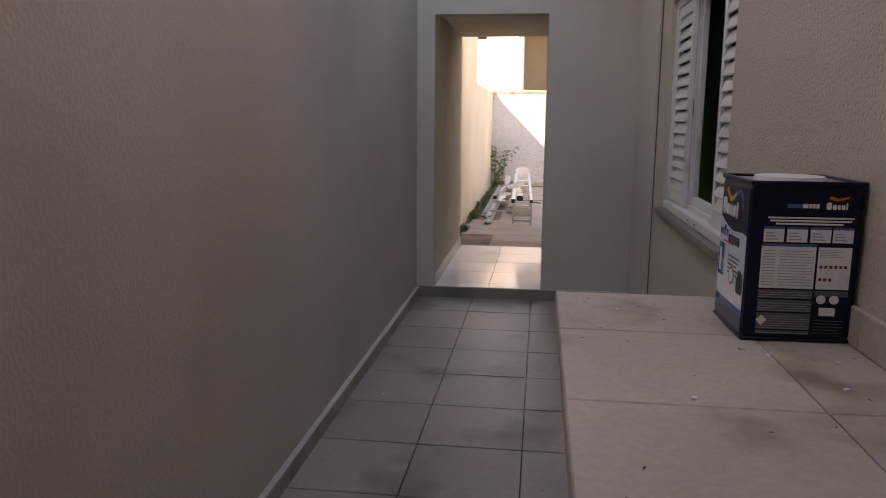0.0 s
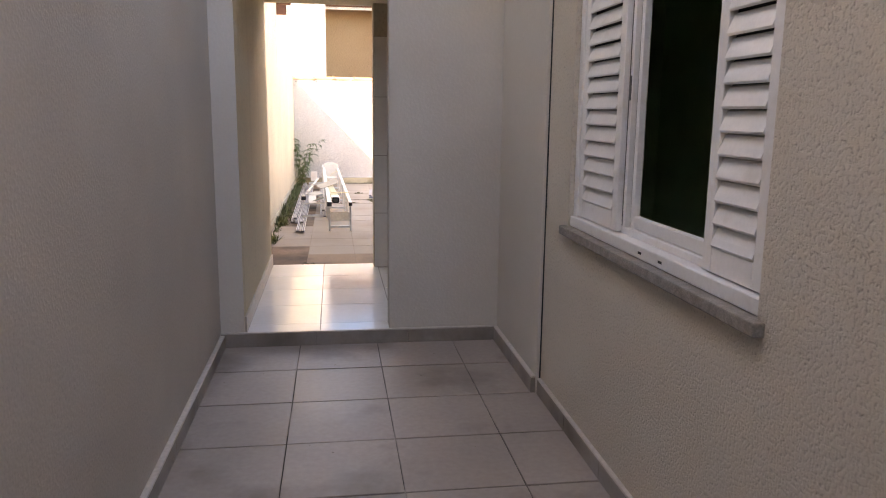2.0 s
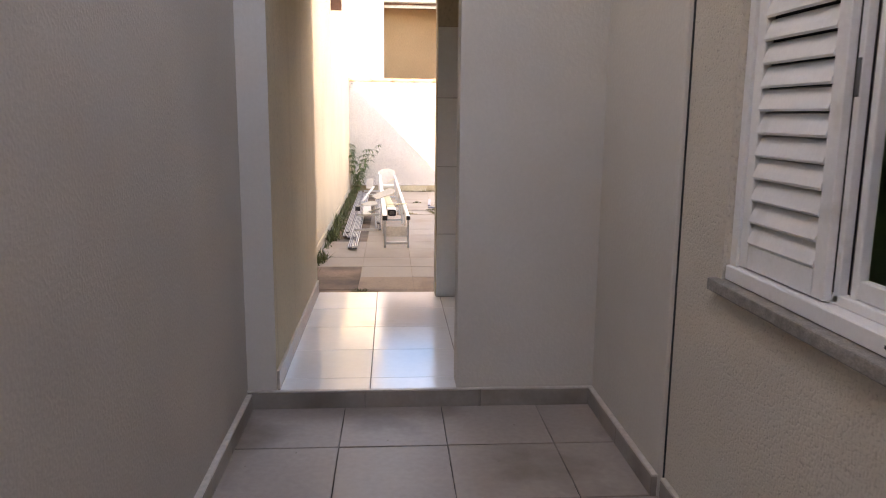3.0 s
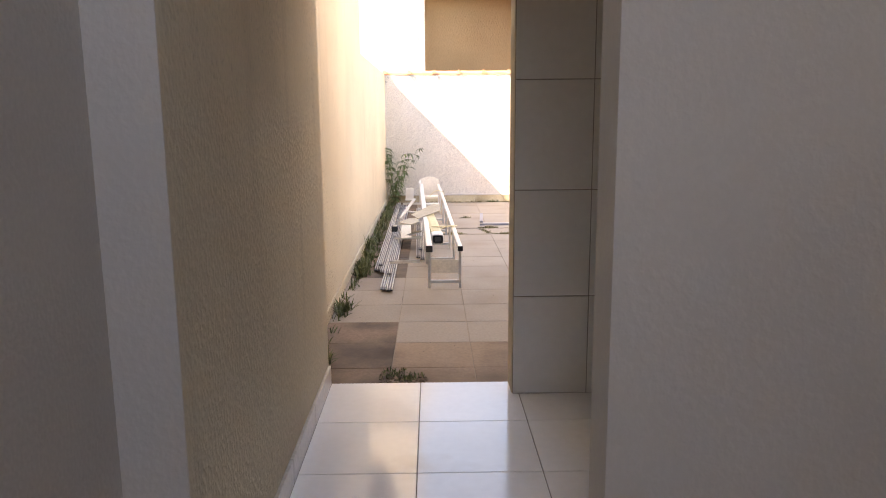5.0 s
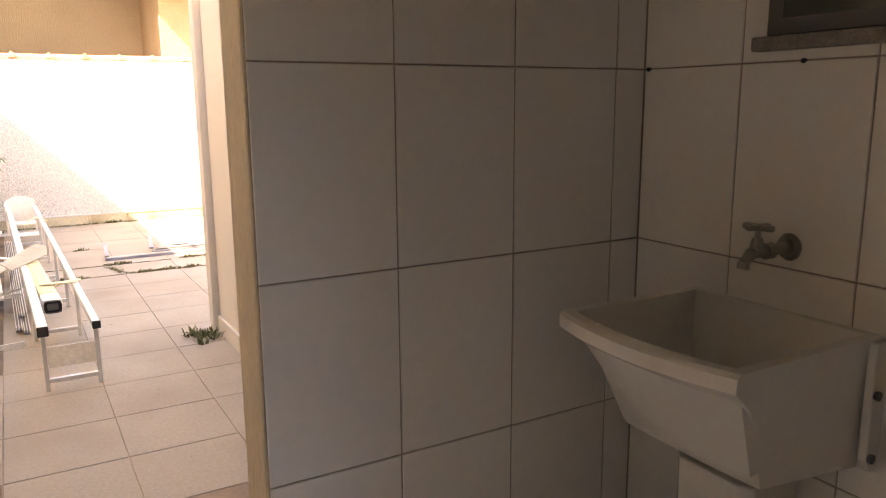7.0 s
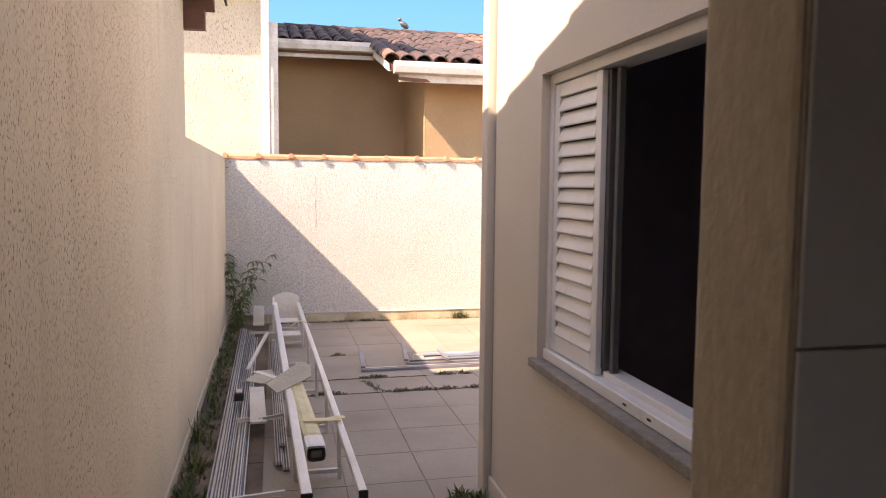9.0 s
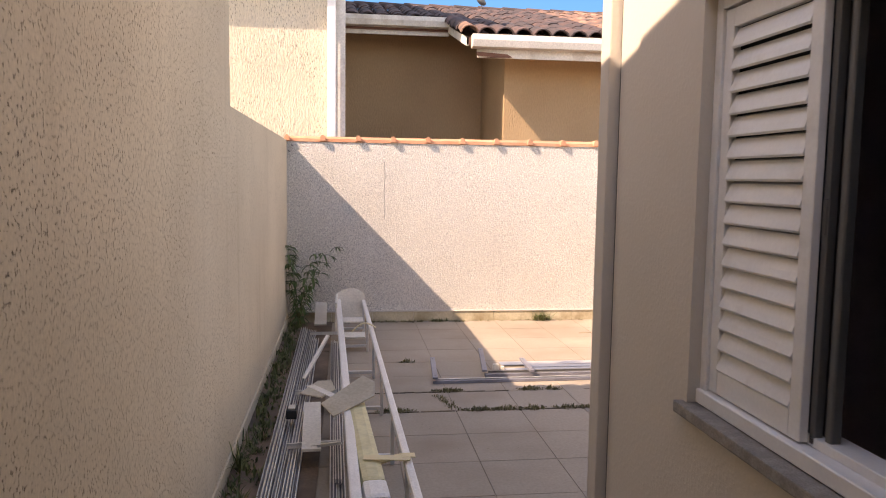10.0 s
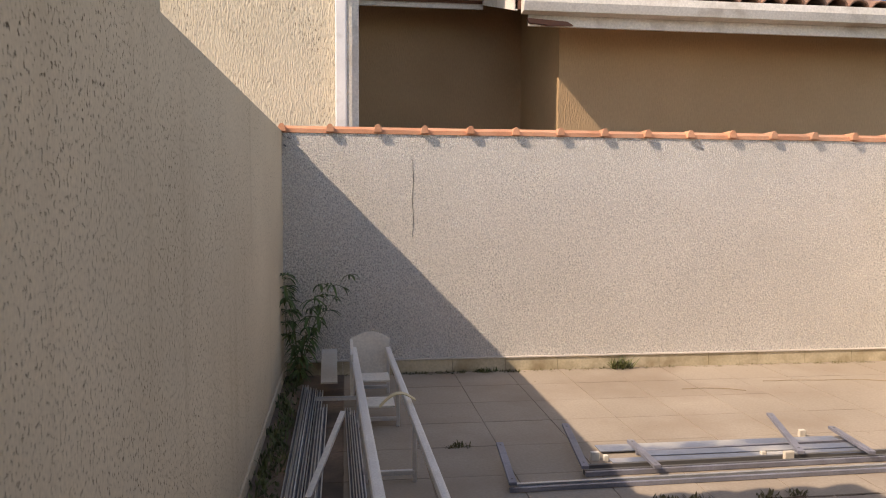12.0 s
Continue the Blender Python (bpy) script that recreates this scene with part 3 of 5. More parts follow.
skirting("baseboard_back", [(YL + 0.02, YX, BW - 0.022, BW, YZ - 0.004, 0.085, 0.42)], M_DIRTY_SKIRT, "dirty yellowish tile skirting along the yard's back wall", 0)
# ledge in a paler colour than the skirting, for the sun on its top
part("skirting_ledge", box(YL + 0.02, YX, BW - 0.030, BW, 0.0865, 0.098, 0.002), M_SKIRT, bpy.data.objects["baseboard_back"], "skirting ledge coloured pale for its sunlit top")
skirting("baseboard_yard_west", [(YL, YL + 0.012, 7.96, BW - 0.025, YZ - 0.004, 0.06, 0.42)], M_ROUGH, "dirty skirting along the boundary wall", 0)
skirting("baseboard_yard_east", [(XH - 0.016, XH, TW1, 10.66, YZ - 0.004, 0.085, 0.42)], M_SMOOTH, "cream skirting along the house wall", 0)
skirting("baseboard_bench", [(XR - 0.014, XR, -1.0, 2.765, 0.835, 0.915, 0.43)], M_BENCH, "beige tile upstand behind the bench", 0)

# ---- tiled bench ----
bench = thing("bench", "beige tiled masonry bench with stained top along the wall", "bench")
part("slab", box(0.262, XR, -1.0, 2.782, 0.782, 0.8265, 0.004), M_GROUT, bench, "dark mortar bed under the tiles")
part("support", box(0.33, XR, 2.58, 2.735, 0.0, 0.782, 0.004), M_HOUSE, bench, "plastered end support")
part("support", box(0.33, XR, 0.75, 0.90, 0.0, 0.782, 0.004), M_HOUSE, bench, "plastered middle support")
part("support", box(0.33, XR, -1.0, -0.85, 0.0, 0.782, 0.004), M_HOUSE, bench, "plastered end support")
part("edge_band", box(0.2555, 0.263, -1.0, 2.7885, 0.778, 0.8222, 0.003), M_BENCH, bench, "beige front edge")
part("edge_band", box(0.2635, XR, 2.7815, 2.7885, 0.778, 0.8222, 0.003), M_BENCH, bench, "beige end edge")
y = 2.789
for d in (0.367, 0.431, 0.431, 0.431, 0.431, 0.431, 0.431, 0.431, 0.40):
    for x0, x1 in ((0.254, 0.674), (0.674, XR - 0.002)):
        piece("bench_tile", (x1 - x0 - 0.003, d - 0.003, 0.011), M_BENCH, bench, ((x0 + x1) / 2, y - d / 2, 0.8225), 0, random.uniform(-0.0006, 0.0006))
    y -= d

# ---- paint can ----
CX, CY, CZ, CW, CH = 0.7455, 2.506, 0.8345, 0.225, 0.337
can = thing("paint_can", "square navy paint can with white and blue label, on bench", "paint can", at=(CX, CY, CZ), turn=1.5)
h = CW / 2
bm = box(-h, h, -h, h, 0.006, CH - 0.008, 0.012)
part("can_body", bm, M_NAVY, can)
part("bottom_rim", box(-h - 0.002, h + 0.002, -h - 0.002, h + 0.002, 0.0, 0.007, 0.002), M_NAVY, can, "folded navy metal rim")
for q in ((-h - 0.002, h + 0.002, -h - 0.002, -h + 0.008), (-h - 0.002, -h + 0.008, -h + 0.008, h), (h - 0.008, h + 0.002, -h + 0.008, h), (-h + 0.008, h - 0.008, h - 0.008, h + 0.002)):
    part("rim", box(*q, CH - 0.010, CH, 0.002), M_NAVY, can)
part("lid", box(-h + 0.008, h - 0.008, -h + 0.008, h - 0.008, CH - 0.010, CH - 0.006), M_TIN, can, "bare tin top")
bm = rod((0, 0.01, CH - 0.006), (0, 0.01, CH + 0.003), 0.072, 0.072, 28)
part("lid_cap", bm, M_PRINT_WHITE, can, "round white plastic cap")


def decal(name, face, u0, u1, v0, v1, material, proud=0.0012, label=""):
    """A printed patch on the can. face f: towards -y, s: towards -x; u, v in shares of width and height."""
    a, b = -h + 0.012 + (CW - 0.024) * u0, -h + 0.012 + (CW - 0.024) * u1
    lo, hi = 0.01 + (CH - 0.022) * v0, 0.01 + (CH - 0.022) * v1
    bm = box(a, b, -h - proud, -h + 0.002, lo, hi) if face == "f" else box(-h - proud, -h + 0.002, -b, -a, lo, hi)
    return part(name, bm, material, can, label)


def wave(name, face, pts, material, proud):
    q = [(-h + 0.012 + (CW - 0.024) * u, 0.01 + (CH - 0.022) * v) for u, v in pts]
    if face == "s":
        return part(name, prism([(-u, v) for u, v in q], "x", -h - proud, -h + 0.002), material, can)
    return part(name, prism(q, "y", -h - proud, -h + 0.002), material, can)


def oval(name, face, u0, u1, v0, v1, material, proud):
    """A plain upright rounded mark."""
    pts = [((u0 + u1) / 2 + (u1 - u0) / 2 * math.copysign(abs(math.cos(a)) ** 0.6, math.cos(a)), (v0 + v1) / 2 + (v1 - v0) / 2 * math.copysign(abs(math.sin(a)) ** 0.6, math.sin(a)))
           for a in (2 * math.pi * k / 18 for k in range(18))]
    return wave(name, face, pts, material, proud)


# side print: navy head with a coloured ribbon and blank wordmark bars, pale field with a little house
wave("label_field", "s", [(0, 0.0), (1, 0.0), (1, 0.66), (0.86, 0.672), (0.7, 0.665), (0.5, 0.655), (0.32, 0.67), (0.15, 0.70), (0, 0.735)], M_PALE_BLUE, 0.0010)
wave("ribbon", "s", [(0.16, 0.93), (0.22, 0.90), (0.30, 0.865), (0.34, 0.855), (0.34, 0.885), (0.27, 0.92), (0.19, 0.955)], M_PRINT_ORANGE, 0.0014)
wave("ribbon", "s", [(0.34, 0.855), (0.45, 0.87), (0.55, 0.91), (0.55, 0.935), (0.44, 0.905), (0.34, 0.885)], M_PRINT_YELLOW, 0.0014)
wave("ribbon", "s", [(0.55, 0.91), (0.68, 0.93), (0.78, 0.90), (0.80, 0.83), (0.84, 0.84), (0.81, 0.925), (0.68, 0.96), (0.55, 0.935)], M_PRINT_BLUE, 0.0014)
for u0, u1, v0, v1 in ((0.06, 0.19, 0.755, 0.875), (0.21, 0.32, 0.755, 0.835), (0.34, 0.42, 0.755, 0.835), (0.44, 0.55, 0.755, 0.835), (0.58, 0.63, 0.75, 0.865)):
    oval("wordmark_shape", "s", u0, u1, v0, v1, M_PRINT_WHITE, 0.0015)
for u0, u1, v0, v1 in ((0.03, 0.09, 0.60, 0.645), (0.11, 0.17, 0.60, 0.65), (0.19, 0.25, 0.60, 0.675), (0.27, 0.33, 0.60, 0.65)):
    decal("title_bar", "s", u0, u1, v0, v1, M_PRINT_BLUE, 0.0015)
for u0, u1 in ((0.36, 0.46), (0.48, 0.55), (0.57, 0.61), (0.63, 0.68), (0.70, 0.78)):
    decal("title_bar", "s", u0, u1, 0.565, 0.625, M_NAVY, 0.0015)
decal("text_line", "s", 0.18, 0.58, 0.555, 0.568, M_PRINT_RED, 0.0014)
for i in range(5):
    decal("text_line", "s", 0.40, 0.82 - 0.05 * (i % 3), 0.47 - i * 0.03, 0.482 - i * 0.03, M_PRINT_GREY, 0.0014)
wave("house_picture", "s", [(0.0, 0.20), (0.42, 0.12), (0.98, 0.20), (0.98, 0.28), (0.62, 0.30), (0.36, 0.42), (0.20, 0.50), (0.0, 0.42)], M_PRINT_WHITE, 0.0012)
decal("house_tower", "s", 0.02, 0.24, 0.30, 0.54, M_PRINT_BLUE, 0.0015)
decal("house_window", "s", 0.06, 0.14, 0.33, 0.50, M_PRINT_WHITE, 0.0018)
for u0, u1, v0, v1 in ((0.76, 0.88, 0.25, 0.36), (0.84, 0.985, 0.25, 0.40), (0.80, 0.93, 0.30, 0.415), (0.90, 0.99, 0.27, 0.37)):
    oval("shrub_print", "s", u0, u1, v0, v1, M_PRINT_GREEN, 0.0016)
decal("water_print", "s", 0.0, 1.0, 0.11, 0.155, M_PRINT_BLUE, 0.0015)
decal("field_foot", "s", 0.0, 1.0, 0.0, 0.11, M_PRINT_GREY, 0.0013)
bm = rod((-h - 0.0018, -0.012, 0.118), (-h + 0.001, -0.012, 0.118), 0.020, None, 20)
part("seal", bm, M_PRINT_RED, can)
bm = rod((-h - 0.0022, -0.012, 0.118), (-h + 0.001, -0.012, 0.118), 0.0155, None, 20)
part("seal_centre", bm, M_PRINT_WHITE, can)
# front print: bars and white text panels
decal("title_bar", "f", 0.30, 0.44, 0.865, 0.890, M_PRINT_BLUE)
for u0, u1 in ((0.45, 0.50), (0.51, 0.54), (0.55, 0.57), (0.58, 0.61)):
    decal("title_bar", "f", u0, u1, 0.865, 0.892, M_PRINT_WHITE)
for u0, u1, v1 in ((0.68, 0.73, 0.905), (0.74, 0.78, 0.89), (0.79, 0.815, 0.89), (0.825, 0.86, 0.89), (0.87, 0.885, 0.905)):
    oval("wordmark_shape", "f", u0, u1, 0.858, v1, M_PRINT_WHITE, 0.0014)
wave("ribbon", "f", [(0.70, 0.925), (0.78, 0.912), (0.88, 0.93), (0.90, 0.945), (0.80, 0.93), (0.71, 0.945)], M_PRINT_ORANGE, 0.0014)
for v, u0, u1 in ((0.795, 0.12, 0.96), (0.775, 0.14, 0.94), (0.755, 0.20, 0.86)):
    decal("text_line", "f", u0, u1, v, v + 0.011, M_PRINT_WHITE)
for u in (0.09, 0.32, 0.55, 0.77):
    decal("text_panel", "f", u, u + 0.20, 0.64, 0.725, M_PRINT_WHITE)
    decal("panel_head", "f", u, u + 0.20, 0.726, 0.742, M_PRINT_BLUE)
    for k in range(3):
        decal("text_line", "f", u + 0.02, u + 0.14 - 0.02 * k, 0.655 + k * 0.02, 0.663 + k * 0.02, M_PRINT_PALE, 0.0018)
decal("text_panel", "f", 0.08, 0.62, 0.33, 0.61, M_PRINT_WHITE)
decal("text_panel", "f", 0.645, 0.97, 0.33, 0.61, M_PRINT_WHITE)
decal("panel_head", "f", 0.08, 0.62, 0.612, 0.628, M_PRINT_BLUE)
for k in range(13):
    decal("text_line", "f", 0.10, 0.22, 0.35 + k * 0.019, 0.3555 + k * 0.019, M_PRINT_PALE, 0.0018)
    decal("text_line", "f", 0.26, 0.60 - 0.06 * (k * 7 % 4 == 1), 0.35 + k * 0.019, 0.3555 + k * 0.019, M_PRINT_PALE, 0.0018)
for k in range(5):
    decal("text_line", "f", 0.66, 0.88 - 0.03 * (k % 3), 0.545 + k * 0.011, 0.549 + k * 0.011, M_PRINT_PALE, 0.0018)
for v, n in ((0.47, 6), (0.385, 3)):
    for i in range(n):
        decal("colour_mark", "f", 0.665 + i * 0.048, 0.695 + i * 0.048, v, v + 0.020, M_PRINT_WINE, 0.0018)
for v0, v1 in ((0.262, 0.318), (0.172, 0.25), (0.05, 0.16), (0.018, 0.040)):
    decal("small_print_block", "f", 0.08, 0.62, v0, v1, M_PRINT_GREY, 0.0011)
    for k in range(int((v1 - v0) / 0.016)):
        decal("text_line", "f", 0.085, 0.615 - 0.05 * (k % 3 == 2), v0 + 0.006 + k * 0.016, v0 + 0.0085 + k * 0.016, M_PRINT_PALE, 0.0014)
decal("small_print_block", "f", 0.645, 0.97, 0.28, 0.318, M_PRINT_GREY, 0.0011)
for k in range(5):
    decal("text_line", "f", 0.66, 0.95 - 0.04 * (k % 2), 0.03 + k * 0.021, 0.034 + k * 0.021, M_PRINT_GREY, 0.0012)
decal("text_panel", "f", 0.70, 0.86, 0.15, 0.205, M_PRINT_WHITE)
for u in (0.71, 0.84):
    cx = -h + 0.012 + (CW - 0.024) * u
    part("round_mark", rod((cx, -h - 0.0014, 0.092), (cx, -h + 0.001, 0.092), 0.0095, None, 16), M_PRINT_WHITE, can)
cx = -h + 0.012 + (CW - 0.024) * 0.13
bm = box(-0.008, 0.008, -0.0016, 0.002, -0.008, 0.008)
bmesh.ops.transform(bm, matrix=Matrix.Translation((cx, -h, 0.045)) @ pose(0, 0, 0, 0, 45, 0), verts=bm.verts)
part("warning_mark", bm, M_PRINT_WHITE, can)

# ---- laundry tub ----
tub = thing("laundry_tub", "white ceramic laundry tub on a pedestal, fixed to the tiled wall", "laundry tub")
YT0, YT1, RZ = 7.135, 7.60, 0.846
bm = bmesh.new()
N = 12
rings = []
for i in range(N + 1):
    s = i / N
    y = YT0 + (YT1 - YT0) * s
    bow = 0.035 * (1 - (2 * s - 1) ** 2)
    pinch = 0.03 * abs(2 * s - 1) ** 4
    pull = 0.09 * (1 - s) ** 2
    prof = [(LX - 0.006, RZ, 0), (0.857 - bow, RZ, 0), (0.848 - bow, RZ - 0.008, 0), (0.848 - bow, RZ - 0.035, 0.02), (0.875 - bow * 0.7, RZ - 0.055, 0.1), (0.925 - bow * 0.4, RZ - 0.09, 0.3),
            (0.972 - bow * 0.3, RZ - 0.15, 0.55), (1.015 - bow * 0.2, RZ - 0.23, 0.8), (1.055 - bow * 0.2, RZ - 0.306, 1), (LX - 0.006, RZ - 0.285, 0.3)]
    rings.append([bm.verts.new((px, y + pull * k, pz)) for px, pz, k in prof])
tops = []
for i in range(N):
    for j in range(len(rings[0])):
        k = (j + 1) % len(rings[0])
        f = bm.faces.new((rings[i][j], rings[i][k], rings[i + 1][k], rings[i + 1][j]))
        if j == 0:
            tops.append(f)
bm.faces.new(rings[0]), bm.faces.new(rings[-1][::-1])
bmesh.ops.recalc_face_normals(bm, faces=bm.faces)
bmesh.ops.inset_region(bm, faces=tops, thickness=0.024, use_boundary=True, use_even_offset=True)
inner = list({v for f in tops for v in f.verts})
c = Vector((1.06, (YT0 + YT1) / 2, 0))
r = bmesh.ops.extrude_face_region(bm, geom=tops)
low = [v for v in r["geom"] if isinstance(v, bmesh.types.BMVert)]
bmesh.ops.delete(bm, geom=tops, context="FACES_ONLY")
for v in low:
    v.co.x, v.co.y, v.co.z = 1.09 + (v.co.x - 1.06) * 0.55, c.y + (v.co.y - c.y) * 0.8, RZ - 0.25 + 0.02 * (v.co.x > 1.1)
part("basin", bm, M_TUB, tub, smooth=True)
bm = prism([(1.075, 7.30), (1.10, 7.275), (1.24, 7.275), (1.262, 7.30), (1.262, 7.44), (1.24, 7.465), (1.10, 7.465), (1.075, 7.44)], "z", PZ, RZ - 0.335, 0.006)
for v in bm.verts:
    k = 1 + 0.12 * max(0, (v.co.z - 0.35) / 0.2)
    v.co.y = 7.37 + (v.co.y - 7.37) * k
part("pedestal", bm, M_TUB, tub)
bm = prism([(1.268, 0.565), (1.268, 0.84), (1.225, 0.84), (1.225, 0.60), (1.238, 0.575)], "y", YT0 - 0.014, YT0 + 0.004, 0.003)
for v in bm.verts:
    v.co.x = min(v.co.x, LX - 0.004)
part("mounting_flange", bm, M_TUB, tub)
for z in (0.735, 0.605):
    part("bolt", rod((1.235, YT0 - 0.022, z), (1.235, YT0 - 0.012, z), 0.010, 0.009, 12), M_ALU_DARK, tub, "dark fixing bolt")
part("drain", rod((1.11, 7.37, RZ - 0.249), (1.11, 7.37, RZ - 0.243), 0.022, None, 16), M_CHROME, tub, "chrome drain ring")
part("overflow_hole", rod((1.262, 7.36, 0.80), (1.24, 7.36, 0.80), 0.010, None, 12), M_RUBBER, tub)
tap = thing("wall_tap", "tarnished chrome wall tap above the laundry tub", "tap")
part("flange", rod((LX - 0.009, 7.352, 0.985), (LX - 0.022, 7.352, 0.985), 0.030, 0.022, 20), M_CHROME, tap, smooth=True)
part("tap_body", rod((LX - 0.02, 7.352, 0.985), (1.150, 7.362, 0.980), 0.0125, 0.0115, 14), M_CHROME, tap, smooth=True)
part("collar", rod((1.215, 7.357, 0.982), (1.195, 7.358, 0.981), 0.018, 0.018, 8), M_CHROME, tap)
part("spout", rod((1.160, 7.361, 0.982), (1.138, 7.364, 0.962), 0.013, 0.010, 14), M_CHROME, tap, smooth=True)
part("spout_tip", rod((1.139, 7.364, 0.964), (1.137, 7.364, 0.950), 0.012, 0.013, 14), M_CHROME, tap)
part("bonnet", rod((1.172, 7.36, 0.986), (1.172, 7.36, 1.012), 0.016, 0.011, 8), M_CHROME, tap)
part("stem", rod((1.172, 7.36, 1.010), (1.172, 7.36, 1.030), 0.007, 0.006, 10), M_CHROME, tap)
part("tap_handle", add_box(box(1.164, 1.180, 7.325, 7.395, 1.028, 1.042, 0.005), 1.139, 1.205, 7.352, 7.368, 1.029, 1.041, 0.005), M_CHROME, tap)
# plugged screw holes in the tile joints
for x, y, z in ((LX - 0.010, 7.783, 1.372), (LX - 0.010, 7.353, 1.372)):
    t = thing("wall_plug", "small dark wall plug in a tile joint", "wall plug", "plugs in the tiled wall")
    part("plug", rod((x + 0.006, y, z), (x - 0.003, y, z), 0.006, 0.005, 10), M_RUBBER, t)
# high window of the laundry
lw = thing("window_3", "small dark window above the laundry tub with a stone sill", "window", "", "structure")
part("window_frame", box(LX - 0.018, LX - 0.004, 6.30, 7.44, 1.425, 1.95, 0.003), M_ALU_DARK, lw)
part("pane", box(LX - 0.021, LX - 0.0185, 6.34, 7.40, 1.46, 1.92), M_GLASS, lw)
part("window_sill", box(LX - 0.04, LX - 0.004, 6.28, 7.46, 1.395, 1.424, 0.004), M_STONE, lw, "grey granite sill")

# ---- aluminium frame on legs lying along the boundary wall ----
frame_thing = thing("aluminium_ladder_frame", "long white aluminium ladder-like frame on short legs, lying in the yard", "ladder")
LY0, LY1, LZ = 10.10, 15.02, 0.285


def rail_x(side, y):
    s = (y - LY0) / (LY1 - LY0)
    return (-0.112 + (-0.235 + 0.112) * s) if side == 0 else (0.112 + (0.0 - 0.112) * s)


for side in (0, 1):
    w = 0.046 if side == 0 else 0.036
    part("rail", bar((rail_x(side, LY0), LY0, LZ), (rail_x(side, LY1), LY1, LZ), w, w, 0.010), M_ALU_RAIL, frame_thing, smooth=False)
    part("rail_cap", bar((rail_x(side, LY0), LY0 - 0.008, LZ), (rail_x(side, LY0), LY0, LZ), w + 0.002, w + 0.002, 0.006), M_RUBBER, frame_thing, "black plastic end cap")
posts = (10.14, 11.02, 11.75, 12.55, 13.4, 14.25, 14.98)
for y in posts:
    for side in (0, 1):
        x = rail_x(side, y)
        part("leg", box(x - 0.010, x + 0.010, y - 0.008, y + 0.012, YZ, LZ - 0.012, 0.002), M_ALU, frame_thing)
    part("rung", bar((rail_x(0, y), y, 0.035), (rail_x(1, y), y, 0.035), 0.022, 0.022, 0.003), M_ALU, frame_thing)
part("end_panel", box(rail_x(0, LY0) + 0.012, rail_x(1, LY0) - 0.012, 10.128, 10.134, 0.10, 0.20, 0.001), M_PLATE, frame_thing, "cream end plate")
xa, xb = rail_x(0, 14.95), rail_x(1, 14.95)
pts = [(xa - 0.02, 0.10), (xa - 0.02, 0.36)] + [(xa - 0.02 + (xb - xa + 0.03) * k / 8, 0.36 + 0.045 * math.sin(math.pi * k / 8)) for k in range(1, 8)] + [(xb + 0.01, 0.36), (xb + 0.01, 0.10)]
part("head_plate", prism(pts, "y", 15.03, 15.05, 0.003), M_PLATE, frame_thing, "rounded white head plate")
part("head_side", box(xa - 0.025, xa - 0.005, 14.55, 15.03, 0.08, 0.355, 0.004), M_PLATE, frame_thing)
for y, z in ((14.72, 0.16), (14.35, 0.10)):
    part("step_plate", box(rail_x(0, y) + 0.02, rail_x(1, y) - 0.015, y - 0.10, y + 0.10, z, z + 0.012, 0.002), M_PLATE, frame_thing)
for y, s in ((11.02, 0), (13.62, 1)):
    bm = bmesh.new()
    prev = None
    for k in range(9):
        u = k / 8
        p = Vector((rail_x(1, y) + 0.03 - u * (0.15 + 0.03 * s), y + 0.02 * s, LZ + 0.03 + (0.05 if s else 0.012) * math.sin(math.pi * u) - 0.03 * u))
        if prev:
            bar(prev, p, 0.045, 0.004, 0.0, 0, bm)
        prev = p
    part("tape_strip", bm, M_TAPE, frame_thing, "loose cream tape")

# wrapped downpipe lying on the frame
pipe = thing("wrapped_downpipe", "white rectangular downpipe wrapped in yellowed film, lying on the frame", "pipe")
a, b = Vector((-0.045, 10.66, 0.262)), Vector((-0.125, 12.02, 0.275))
d = (b - a).normalized()
part("film_wrap", bar(a + d * 0.16, b - d * 0.10, 0.098, 0.082, 0.028), M_WRAP, pipe, "yellowed plastic film")
part("pipe_end", bar(a, a + d * 0.165, 0.100, 0.084, 0.026), M_ALU_RAIL, pipe)
part("pipe_end", bar(b - d * 0.105, b, 0.100, 0.084, 0.026), M_ALU_RAIL, pipe)
# pipe is solid: a black plate paints the shade inside its mouth
part("pipe_mouth", bar(a - d * 0.003, a + d * 0.004, 0.084, 0.066, 0.020), M_RUBBER, pipe, "black plate standing in for the shaded open mouth")
part("mouth_web", bar(a - d * 0.005, a - d * 0.002, 0.050, 0.034, 0.006), M_ALU_DARK, pipe)
part("tape_strip", bar((-0.09, 11.02, 0.312), (0.10, 10.99, 0.315), 0.050, 0.004, 0.0), M_TAPE, pipe, "cream tape")

# ---- loose aluminium profiles ----
def profile(p, q, w, h, label="long ribbed aluminium profile lying on the paving"):
    t = thing("aluminium_profile", label, "metal profile", "loose aluminium profiles beside the wall")
    p, q = Vector(p), Vector(q)
    side = (q - p).cross(Vector((0, 0, 1))).normalized()
    part("web", bar(p, q, w, h * 0.35, 0.0015), M_GROOVE, t, "dull dark web")
    for s in (-1, 0, 1):
        o = side * s * (w / 2 - 0.003) + Vector((0, 0, h * 0.3))
        part("rib", bar(p + o, q + o, 0.005, h * 0.7, 0.001), M_ALU_RAIL if s == 1 else M_ALU, t)
    return t


